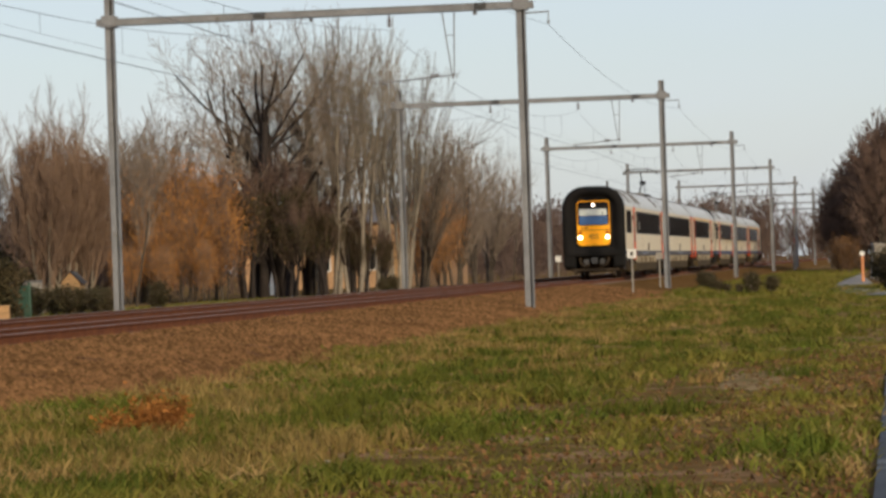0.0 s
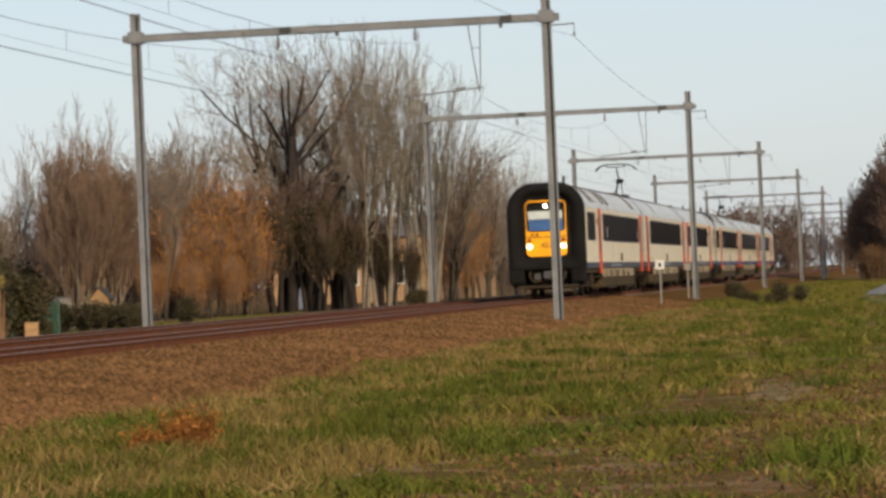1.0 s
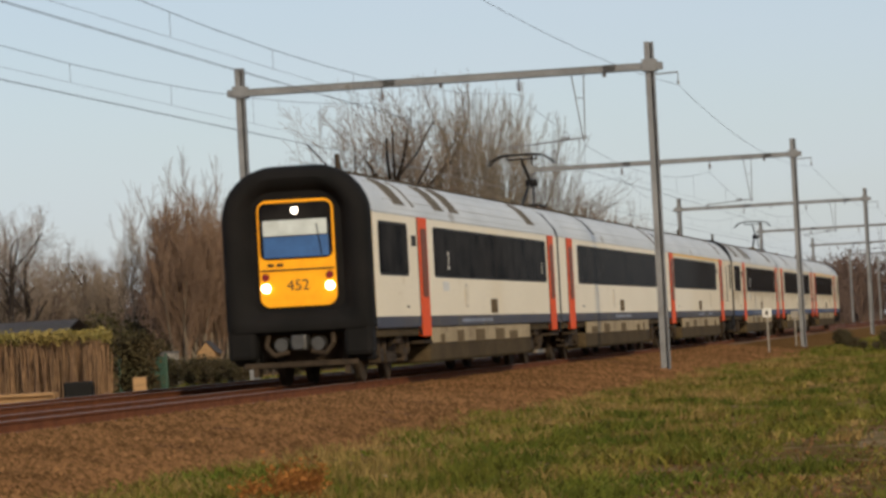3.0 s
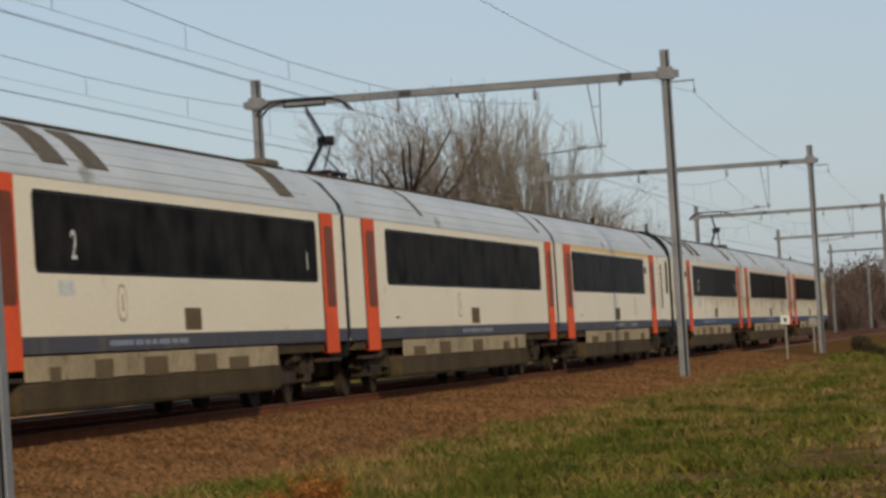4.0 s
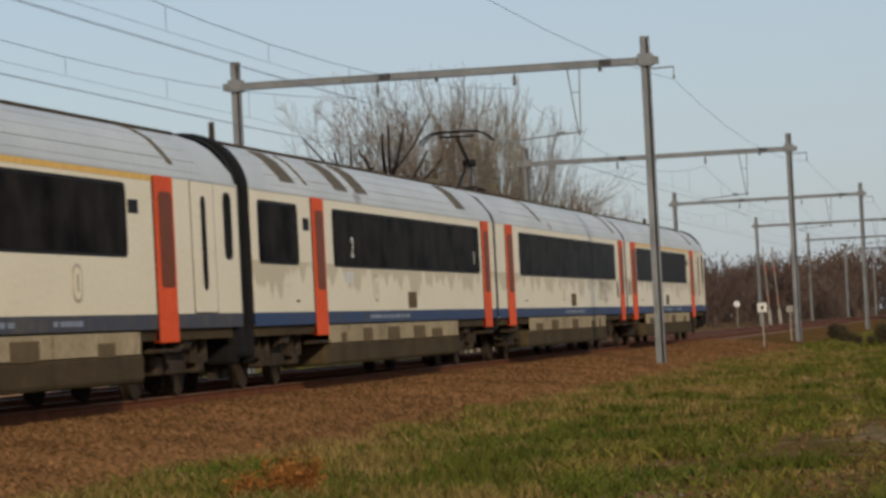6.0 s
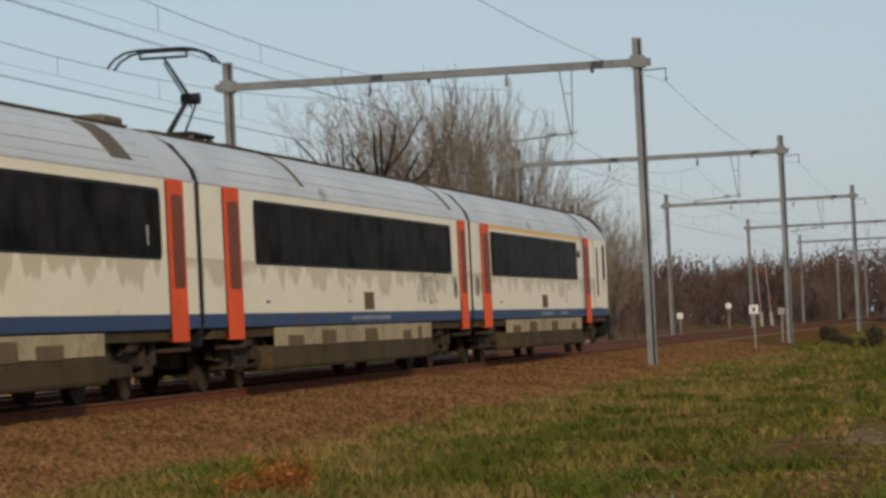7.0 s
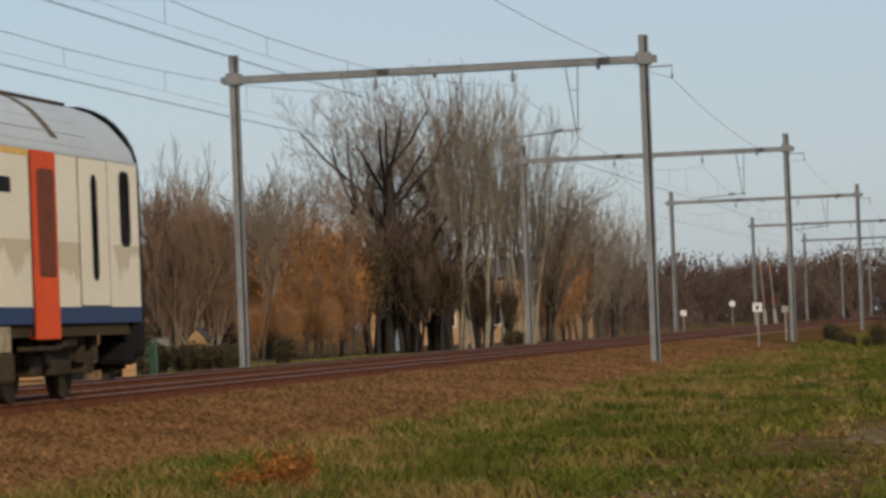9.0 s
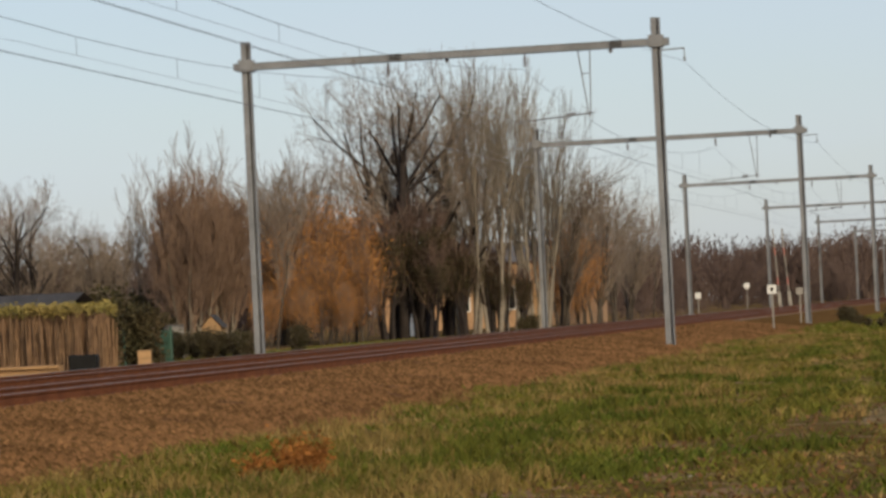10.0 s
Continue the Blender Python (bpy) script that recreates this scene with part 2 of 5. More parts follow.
def spread(stops):
    """Evenly stepped values between stops: (value, step to the next)."""
    out = []
    for (a, s), (b, _) in zip(stops, stops[1:]):
        k = max(1, round((b - a) / s))
        out += [a + (b - a) * i / k for i in range(k)]
    return out + [stops[-1][0]]


def build_ground():
    xs = spread([(-3000, 700), (-200, 40), (-40, 2.5), (-10, 0.3), (1.0, 2), (6, 60), (300, 900), (3000, 1)])
    ys = spread([(-400, 60), (-40, 6), (14, 0.5), (70, 1.2), (200, 8), (420, 80), (1000, 800), (4500, 1)])
    verts = [(x, y, ground_z(x, y)) for y in ys for x in xs]
    k = len(xs)
    faces = [(j * k + i, j * k + i + 1, (j + 1) * k + i + 1, (j + 1) * k + i) for j in range(len(ys) - 1) for i in range(k - 1)]
    tagged(raw("ground", verts, faces, GRASS, None, "rough green and straw-coloured grass verge with bare soil", True), "", "ground", "", "structure")


build_ground()
LINE_Y = spread([(-260, 10), (0, 4), (180, 10), (460, 40), (1500, 1)])


def build_ballast():
    ring = [(-21.6, -0.5), (-20.6, -0.24), (-19.9, -0.19), (-16.9, -0.19), (-16.2, -0.24), (-15.5, -0.19), (-12.9, -0.18), (-12.5, -0.22), (-11.6, -0.33), (-10.4, -0.47), (-9.5, -0.68)]
    ys = spread([(-260, 4), (20, 0.5), (110, 2), (460, 40), (1500, 1)])
    xs = spread([(-21.6, 0.5), (-13, 0.25), (-9.5, 1)])
    verts = []
    for y in ys:
        for x in xs:
            for (a, za), (b, zb) in zip(ring, ring[1:]):
                if a <= x <= b + 1e-6:
                    z = za + (zb - za) * (x - a) / (b - a)
                    break
            rough = 0.006 * noise.noise(Vector((x * 1.6, y * 0.8, 2)))
            edge = 0.35 * noise.noise(Vector((y * 0.4, 3, 3))) if x > -9.8 else 0
            verts.append((x + bend(y) + edge, y, z + rough * (1 if x > -12.6 else 0.3)))
    k = len(xs)
    faces = [(j * k + i, j * k + i + 1, (j + 1) * k + i + 1, (j + 1) * k + i) for j in range(len(ys) - 1) for i in range(k - 1)]
    tagged(raw("ballast_bed", verts, faces, BALLAST, None, "rust-brown crushed stone ballast shoulder along the tracks", True), "", "ballast", "", "structure")
    # loose stones on the shoulder
    rng = np.random.default_rng(3)
    count = 84000
    yy = 24 + 116 * rng.random(count) ** 1.7
    xx = -13.0 + 3.7 * rng.random(count)
    size = rng.uniform(0.026, 0.066, count) * (1 + yy / 160)
    base = np.array([(1, 0, 0), (-0.9, 0.2, 0), (0.1, 1, 0), (0, -1, 0.1), (0, 0.1, 0.75), (0.1, 0, -0.7)])
    tri = np.array([(0, 2, 4), (2, 1, 4), (1, 3, 4), (3, 0, 4)])
    ang = rng.uniform(0, 2 * pi, count)
    shape = base[None] * rng.uniform(0.7, 1.3, (count, 6, 3)) * size[:, None, None]
    c, s = np.cos(ang)[:, None], np.sin(ang)[:, None]
    vx, vy = shape[..., 0] * c - shape[..., 1] * s, shape[..., 0] * s + shape[..., 1] * c
    zz = np.interp(xx, [p[0] for p in ring], [p[1] for p in ring])
    yu = yy - 60
    pts = np.stack([vx + (xx - 0.225e-4 * yu ** 2 + 0.044e-6 * yu ** 3)[:, None], vy + yy[:, None], shape[..., 2] + zz[:, None] + 0.012], -1).reshape(-1, 3)
    fcs = (tri[None] + (np.arange(count) * 6)[:, None, None]).reshape(-1, 3)
    ob = raw("ballast_stones", pts, fcs, STONE, None, "loose rust-brown crushed stones on the ballast shoulder")
    tagged(ob, "", "ballast stones", "", "stuff")


build_ballast()


def build_track(cx, label):
    t = thing("railway_track", label, "railway track", "railway tracks", "structure")
    foot = [(-0.075, -0.172), (0.075, -0.172), (0.075, -0.16), (0.012, -0.14), (0.012, -0.045), (0.034, -0.035), (0.036, -0.004), (-0.036, -0.004), (-0.034, -0.035), (-0.012, -0.045), (-0.012, -0.14), (-0.075, -0.16)]
    head = [(-0.034, -0.004), (0.034, -0.004), (0.030, 0.002), (-0.030, 0.002)]
    for side in (-0.7525, 0.7525):
        path = [(cx + side + bend(y), y, 0) for y in LINE_Y]
        rail = sweep("rail", foot, path, RUST, t, "rust-brown steel rail")
        sweep("running_surface", head, path, SHINE, rail, "polished running surface")
    bm = box((-1.27, -0.13, -0.36), (1.27, 0.13, -0.155), None, 0.02)
    sleeper = part("sleeper", bm, CONCRETE, t)
    sleeper.location = (cx + bend(24), 24, 0)
    for i in range(1, 230):
        o = sleeper.copy()
        scene.collection.objects.link(o)
        y = 24 + i * 0.6
        o.location = (cx + bend(y), y, 0)
    bm = bmesh.new()
    for i in range(230, 560):
        y = 24 + i * 0.6
        box((cx + bend(y) - 1.27, y - 0.13, -0.36), (cx + bend(y) + 1.27, y + 0.13, -0.155), bm)
    tagged(part("sleepers_beyond", bm, CONCRETE, t), "", "", "", "stuff")
    return t


build_track(TRACK, "railway track with rusty rails on concrete sleepers, nearer the path")
build_track(FAR_TRACK, "second railway track with rusty rails on concrete sleepers")


# ---- asphalt path ----
def build_path():
    left = [(-300, -0.2), (20, -0.28), (46, -0.36), (100, -0.3), (124, -0.5), (134, -2.6), (142, -3.9), (220, -5.6), (300, -7.0), (369, -8.4), (900, -22)]
    right = [(-300, 2.3), (100, 2.3), (142, -1.2), (220, -2.9), (300, -4.4), (369, -5.8), (900, -19)]
    ys = spread([(-300, 10), (14, 1.0), (60, 3), (160, 8), (400, 40), (900, 1)])
    verts, faces = [], []
    for y in ys:
        a, b = float(np.interp(y, *zip(*left))), float(np.interp(y, *zip(*right)))
        a += 0.03 * noise.noise(Vector((y * 2, 0, 0)))
        verts += [(a, y, -0.86), (a, y, -0.76), ((a + b) / 2, y, -0.73), (b, y, -0.76), (b, y, -0.86)]
    for i in range(len(ys) - 1):
        for j in range(4):
            a = i * 5 + j
            faces.append((a, a + 1, a + 6, a + 5))
    tagged(raw("asphalt_path", verts, faces, ASPHALT, None, "narrow grey asphalt service path beside the grass verge", True), "", "path", "", "structure")


build_path()


# ---- catenary portals ----
BOGIE_STEEL = mat("dark_steel", (0.06, 0.06, 0.06), rough=0.6, metal=0.3)
MAST_R, MAST_L = -10.425, -22.033
PORTAL_Y = (32.95, 95.511, 152.2, 217.25, 283.161, 349.5, 416.0, 482.5, 549.0, 615.0)
BEAM = 7.85


def mast(x, foot, top, parent):
    """A built-up mast: a wide and a narrow steel section with a deep recess between them."""
    bm = box((x - 0.125, -0.11, foot), (x + 0.03, 0.11, top), None, 0.006)
    box((x + 0.092, -0.11, foot), (x + 0.125, 0.11, top), bm, 0.006)
    box((x + 0.03, 0.06, foot), (x + 0.092, 0.08, top), bm)
    m = part("mast", bm, STEEL, parent)
    part("foundation", box((x - 0.3, -0.3, foot - 0.5), (x + 0.3, 0.3, foot + 0.02), None, 0.03), EDGE, m, "concrete foundation block")
    for k in (-1, 1):
        part("clamp", box((x - 0.2, 0.19 * k - 0.02, BEAM - 0.05), (x + 0.2, 0.19 * k + 0.02, BEAM + 0.29), None, 0.008), STEEL, m)
    return m


def insulator(x, z, drop, parent):
    bm = rod((x, 0, z), (x, 0, z - drop), 0.02)
    for i in range(5):
        rod((x, 0, z - drop * 0.35 - i * 0.05), (x, 0, z - drop * 0.35 - i * 0.05 - 0.02), 0.07, bm, 10)
    part("insulator", bm, CERAMIC, parent, "brown disc insulator string")


def build_portal():
    p = thing("catenary_portal", "grey galvanised steel catenary portal spanning both railway tracks", "catenary portal", "catenary portals along the line")
    mast(MAST_R, -0.62, 8.627, p)
    mast(MAST_L, -0.36, 8.652, p)
    beam = part("crossbeam", box((MAST_L - 0.35, -0.02, BEAM + 0.09), (MAST_R + 0.35, 0.02, BEAM + 0.15)), STEEL, p, "long grey crossbeam core")
    for k in (-0.145, 0.145):
        q = 0.035 if k > 0 else -0.035
        ring = [(0, 0), (q, 0), (q, 0.015), (q * 0.3, 0.02), (q * 0.3, 0.175), (q, 0.18), (q, 0.195), (0, 0.195)]
        bm = bmesh.new()
        ends = [[bm.verts.new((x, k + a, BEAM + z)) for a, z in ring] for x in (MAST_L - 0.35, MAST_R + 0.35)]
        for i in range(8):
            bm.faces.new((ends[0][i], ends[0][(i + 1) % 8], ends[1][(i + 1) % 8], ends[1][i]))
        bm.faces.new(ends[0])
        bm.faces.new(list(reversed(ends[1])))
        part("channel", bm, STEEL, beam, "grey steel channel")
    for i in range(12):
        x = MAST_L + 0.6 + i * 0.94
        part("batten_plate", box((x - 0.03, -0.14, BEAM + 0.02), (x + 0.03, 0.14, BEAM + 0.05)), STEEL, beam)
    for x in (MAST_R - 1.1, MAST_L + 4.3):
        part("splice_plate", box((x - 0.16, -0.2, BEAM + 0.04), (x + 0.16, -0.155, BEAM + 0.2), None, 0.005), BOGIE_STEEL, beam, "dark bolted splice plate")
    for x in (-17.98, -14.10):
        insulator(x, BEAM, 0.36, beam)
    for x in (-16.3, -11.7):
        part("bolt_bracket", box((x - 0.05, -0.05, BEAM - 0.12), (x + 0.05, 0.05, BEAM), None, 0.01), STEEL, beam)
    for x0, s in ((-12.45, -1),):
        bm = chain([(x0 - 0.17, 0, BEAM), (x0 + 0.06, 0, 6.12)], 0.018)
        chain([(x0 + 0.17, 0, BEAM), (x0 + 0.12, 0, 6.12)], 0.018, bm)
        rod((x0 - 0.07, 0, 7.2), (x0 + 0.15, 0, 7.2), 0.012, bm)
        rod((x0 + 0.09, 0, 6.15), (x0 + 0.09, 0, 5.98), 0.03, bm)
        part("drop_bracket", bm, STEEL, p)
        bm = rod((x0 + 0.2, 0, 6.1), (x0 + 0.2 + s * 2.1, 0, 5.95), 0.022)
        rod((x0 + s * 0.3, 0, 6.1), (x0 + s * 0.55, 0, 6.07), 0.055, bm)
        rod((x0 + 0.2 + s * 2.1, 0, 5.95), (x0 + 0.2 + s * 1.7, 0, 5.76), 0.014, bm)
        part("registration_arm", bm, STEEL, p)
    bm = rod((MAST_R + 0.1, 0, 7.72), (-9.66, 0, 7.74), 0.022)
    rod((-9.66, 0, 7.76), (-9.66, 0, 7.5), 0.014, bm)
    rod((-9.66, 0, 7.5), (-9.66, 0, 7.4), 0.035, bm)
    part("feeder_bracket", bm, STEEL, p)
    return p


portal = build_portal()
portal.matrix_world = pose(bend(PORTAL_Y[0]), PORTAL_Y[0], 0)
for y in PORTAL_Y[1:]:
    copy_thing(portal, pose(bend(y), y, 0))


# ---- overhead line ----
def wire(name, label, x, heights, sag, r, droppers=None):
    pts = []
    stops = (-32.0,) + PORTAL_Y
    for a, b in zip(stops, stops[1:]):
        for i in range(12):
            w = i / 12
            y = a + (b - a) * w
            pts.append((x + bend(y), y, heights - 4 * sag * w * (1 - w)))
    w = tagged(sweep(name, [(r * cos(a * 2 * pi / 5), r * sin(a * 2 * pi / 5)) for a in range(5)], pts, WIRE, None, label), "", "overhead wire", "overhead line wires")
    if droppers:
        for a, b in zip(stops, stops[1:5]):
            for i in range(1, 8):
                f = i / 8
                y = a + (b - a) * f
                part("dropper", rod((x + bend(y), y, heights - 4 * sag * f * (1 - f)), (x + bend(y), y, droppers), 0.005, None, 4), WIRE, w)


for x in (TRACK, FAR_TRACK):
    wire("messenger_wire", "dark stranded messenger wire sagging between portals", x, 7.42, 1.03, 0.007, 6.05)
    wire("auxiliary_wire", "thin dark auxiliary wire above the contact wires", x, 6.06, 0.03, 0.004)
    for k in (-0.03, 0.03):
        wire("contact_wire", "dark copper contact wire strung over the track", x + k, 5.86, 0.06, 0.0052)
wire("feeder_wire", "thin dark feeder wire hung outside the masts", -9.66, 7.38, 0.6, 0.006)


# ---- train: two three-car units ----
CAR, HALF = 26.4, 1.44
EMBLEM = mat("faded_emblem", (0.40, 0.34, 0.24), rough=0.5, grit=0.1)
LETTER = mat("faded_lettering", (0.22, 0.25, 0.32), rough=0.6, grit=0.2)
PANTO = mat("blackened_steel", (0.02, 0.02, 0.022), rough=0.6, spec=0.2)
DOORPANE = mat("brown_tinted_glass", (0.17, 0.045, 0.018), rough=0.3, grit=0.1, spec=0.01)


BODY_RING = [(HALF, 1.03), (HALF, 2.2), (HALF, 3.0), (HALF, 3.30)]  # half-outlines, sill to eaves and eaves to crown
ROOF_RING = [(1.43, 3.30), (1.37, 3.50), (1.22, 3.70), (1.04, 3.90), (0.80, 4.06), (0.5, 4.17), (0.2, 4.22), (0, 4.23)]


def mirrored(half):
    return half + [(-x, z) for x, z in reversed(half) if x > 0]


def loft(ring, ys, scales=None):
    bm = bmesh.new()
    loops = []
    for i, y in enumerate(ys):
        sx, dz = scales[i] if scales else (1, 0)
        loops.append([bm.verts.new((x * sx, y, z + (dz * (z - 1) / 3.2 if z > 1 else 0))) for x, z in ring])
    k = len(ring)
    for a, b in zip(loops, loops[1:]):
        for j in range(k):
            bm.faces.new((a[j], a[(j + 1) % k], b[(j + 1) % k], b[j]))
    bm.faces.new(loops[0])
    bm.faces.new(list(reversed(loops[-1])))
    return bm


def panel(side, y0, y1, z0, z1, proud, bevel=0.05, thick=0.04):
    """A rounded plate on the flank; side is +1 or -1."""
    bm = bmesh.new()
    r = min(bevel, (y1 - y0) / 2.2, (z1 - z0) / 2.2)
    pts = []
    for cy, cz, a0 in ((y1 - r, z1 - r, 0), (y0 + r, z1 - r, 90), (y0 + r, z0 + r, 180), (y1 - r, z0 + r, 270)):
        for k in range(4):
            a = radians(a0 + 30 * k)
            pts.append((cy + r * cos(a), cz + r * sin(a)))
    outer = [bm.verts.new((side * (HALF + proud), y, z)) for y, z in pts]
    inner = [bm.verts.new((side * (HALF + proud - thick), y, z)) for y, z in pts]
    bm.faces.new(outer)
    k = len(pts)
    for i in range(k):
        bm.faces.new((outer[i], outer[(i + 1) % k], inner[(i + 1) % k], inner[i]))
    return bm


def window(side, y0, y1, z0, z1, car, panes=1, r=0.1):
    f = part("window", panel(side, y0 - 0.05, y1 + 0.05, z0 - 0.05, z1 + 0.05, 0.004, r + 0.03), GASKET, car, "black window surround")
    step = (y1 - y0) / panes
    for i in range(panes):
        a, b = y0 + i * step + (0.012 if i else 0), y0 + (i + 1) * step - (0.012 if i < panes - 1 else 0)
        part("pane", panel(side, a, b, z0, z1, 0.010, r if panes == 1 else 0.03), GLASS, f, "dark tinted glass")


def door(side, y0, y1, car):
    d = part("door", panel(side, y0, y1, 0.83, 3.29, 0.018, 0.03, 0.08), ORANGE, car, "orange-red passenger door")
    part("door_window", panel(side, y0 + 0.24, y1 - 0.10, 1.64, 3.06, 0.024, 0.1), DOORPANE, d, "dark brownish door window")
    part("door_seal", panel(side, y0 - 0.05, y0, 0.86, 3.27, 0.012, 0.02), GASKET, d)
    part("footstep", box((side * (HALF - 0.25), y0, 0.68), (side * (HALF + 0.03), y1, 0.74), None, 0.01), BOGIE, d)


def build_bogie(y, car):
    bm = bmesh.new()
    for s in (-1, 1):
        box((s * 1.02 - 0.07, y - 1.75, 0.52), (s * 1.02 + 0.07, y + 1.75, 0.70), bm, 0.02)
        box((s * 1.05 - 0.1, y - 0.55, 0.34), (s * 1.05 + 0.1, y + 0.55, 0.55), bm, 0.03)
        for k in (-1.28, 1.28):
            box((s * 1.08 - 0.13, y + k - 0.2, 0.34), (s * 1.08 + 0.13, y + k + 0.2, 0.64), bm, 0.04)
            rod((s * 1.14, y + k - 0.32, 0.5), (s * 1.14, y + k - 0.32, 0.92), 0.09, bm, 10)
            rod((s * 1.14, y + k + 0.32, 0.5), (s * 1.14, y + k + 0.32, 0.92), 0.09, bm, 10)
        rod((s * 1.2, y - 0.4, 0.72), (s * 1.2, y + 0.75, 0.86), 0.05, bm, 8)
        box((s * 1.2 - 0.12, y - 0.3, 0.7), (s * 1.2 + 0.12, y + 0.3, 1.02), bm, 0.05)
    box((-1.0, y - 0.3, 0.48), (1.0, y + 0.3, 0.8), bm, 0.03)
    b = part("bogie", bm, BOGIE, car, "dark grimy bogie frame")
    for k in (-1.28, 1.28):
        for s in (-1, 1):
            bm = rod((s * 0.70, y + k, 0.46), (s * 0.82, y + k, 0.46), 0.46, None, 28)
            rod((s * 0.68, y + k, 0.46), (s * 0.71, y + k, 0.46), 0.487, bm, 28)
            rod((s * 0.81, y + k, 0.46), (s * 0.9, y + k, 0.46), 0.12, bm, 12)
            part("wheel", bm, BOGIE, b, "rust-brown steel wheel")
        part("axle", rod((-0.7, y + k, 0.46), (0.7, y + k, 0.46), 0.08), BOGIE, b)


def skirts(car, y0, y1):
    for s in (-1, 1):
        part("skirt", box((s * (HALF - 0.03), y0, 0.68), (s * (HALF + 0.002), y1, 1.0), None, 0.01), SKIRT, car, "dirty cream equipment skirt")
        part("underframe_box", box((s * 0.55, y0 - 0.3, 0.27), (s * (HALF - 0.005), y1 + 0.2, 0.70), None, 0.07), GRIME, car, "brake-dust brown equipment box")
        random.seed(int(y0 * 10) + s)
        y = y0 + 1.0
        while y < y1 - 1.5:
            w = random.choice((0.5, 0.9, 1.3))
            part("hatch", panel(s, y, y + w, 0.66, random.choice((0.86, 0.93)), 0.008, 0.02, 0.03), VENT, car)
            y += w + random.choice((0.8, 1.6, 2.8))
    part("floor_frame", box((-HALF + 0.06, 0.8, 0.86), (HALF - 0.06, CAR - 0.8, 1.035)), GRIME, car)
    part("centre_sill", box((-0.6, 1.2, 0.42), (0.6, CAR - 1.2, 0.9)), BOGIE, car)


def shell(car, y0, y1, nose_front, nose_back):
    ring = mirrored(BODY_RING)
    part("body", loft(ring, [y0, y1]), CREAM, car, "cream painted coach body, slightly dirty")
    ys, sc = [y0], [(1, 0)]
    if nose_front:
        ys, sc = [y0, y0 + 0.5, y0 + 1.2], [(0.99, 0), (1, 0), (1, 0)]
    ys.append(y1 - 1.2 if nose_back else y1)
    sc.append((1, 0))
    if nose_back:
        ys += [y1 - 0.7, y1 - 0.3, y1]
        sc += [(1, 0), (1, 0), (0.99, 0)]
    roof = part("roof", loft(mirrored(ROOF_RING), ys, sc), ROOFGREY, car, "ribbed light grey roof", True)
    for s in (-1, 1):
        for x, z in ((1.395, 3.43), (1.305, 3.61), (1.14, 3.80), (0.93, 3.985)):
            part("roof_rib", box((s * x - 0.03, y0 + 1.9, z - 0.016), (s * x + 0.003, y1 - 2.2, z + 0.003), None, 0.003), ROOFGREY, roof)
        part("gutter", box((s * 1.43 - 0.02, y0, 3.285), (s * 1.43 + 0.02, y1, 3.32)), ROOFGREY, roof)
        part("roof_walkway", box((s * 0.36, y0 + 0.6, 4.15), (s * 0.58, y1 - 0.6, 4.2), None, 0.01), GRIME, roof, "dark grimy walkway strip")
        a, b = y0, y1
        part("blue_band", panel(s, a, b, 1.03, 1.25, 0.004, 0.004), DULLBLUE, car, "dark blue stripe along the sill")
    return roof


def roof_patch(roof, y0, y1, material, name, i0=1, i1=4):
    """A curved plate that follows the roof's shoulder, on both sides."""
    for s in (-1, 1):
        bm = bmesh.new()
        rows = [[bm.verts.new((s * (x + 0.012), y, z + 0.012)) for x, z in ROOF_RING[i0:i1 + 1]] for y in (y0, y1)]
        low = [[bm.verts.new((s * (x - 0.02), y, z - 0.02)) for x, z in ROOF_RING[i0:i1 + 1]] for y in (y0, y1)]
        for j in range(i1 - i0):
            bm.faces.new((rows[0][j], rows[0][j + 1], rows[1][j + 1], rows[1][j]))
        for q in (0, 1):
            for j in range(i1 - i0):
                bm.faces.new((rows[q][j], rows[q][j + 1], low[q][j + 1], low[q][j]))
        part(name, bm, material, roof)


def flank_details(car, items):
    """Small grilles, plates and marks on both flanks."""
    for s in (-1, 1):
        for name, material, y0, y1, z0, z1, r in items:
            ob = part(name, panel(s, y0, y1, z0, z1, 0.006, r, 0.03), material, car)
            if name == "emblem":
                part("emblem_field", panel(s, y0 + 0.05, y1 - 0.05, z0 + 0.05, z1 - 0.05, 0.009, r - 0.04, 0.01), CREAM, ob)
                part("emblem_bar", panel(s, (y0 + y1) / 2 - 0.05, (y0 + y1) / 2 + 0.05, z0 + 0.14, z1 - 0.14, 0.012, 0.04, 0.01), EMBLEM, ob)


def marks(car, y, z, bars):
    """Unreadable small lettering on the blue band, as plain bars."""
    for s in (-1, 1):
        a = y
        for w in bars:
            part("lettering", panel(s, a, a + w, z, z + 0.075, 0.009, 0.004, 0.01), LETTER, car)
            a += w + 0.12


def figure(text, size, at, turn, material, parent, name):
    cu = bpy.data.curves.new(name, "FONT")
    cu.body, cu.size, cu.align_x, cu.align_y, cu.extrude = text, size, "CENTER", "CENTER", 0.003
    tmp = new(name, cu)
    me = bpy.data.meshes.new_from_object(tmp.evaluated_get(bpy.context.evaluated_depsgraph_get()))
    bpy.data.objects.remove(tmp)
    me.materials.clear()
    me.materials.append(material)
    ob = new(name, me)
    ob.parent = parent
    ob.matrix_local = Matrix.Translation(at) @ turn
    return ob


def rounded(w, h, r, cx=0.0, cz=0.0, n=8):
    pts = []
    for sx, sz, a0 in ((1, 1, 0), (-1, 1, 90), (-1, -1, 180), (1, -1, 270)):
        for k in range(n + 1):
            a = radians(a0 + 90 * k / n)
            pts.append((cx + sx * (w / 2 - r) + r * cos(a), cz + sz * (h / 2 - r) + r * sin(a)))
    return pts


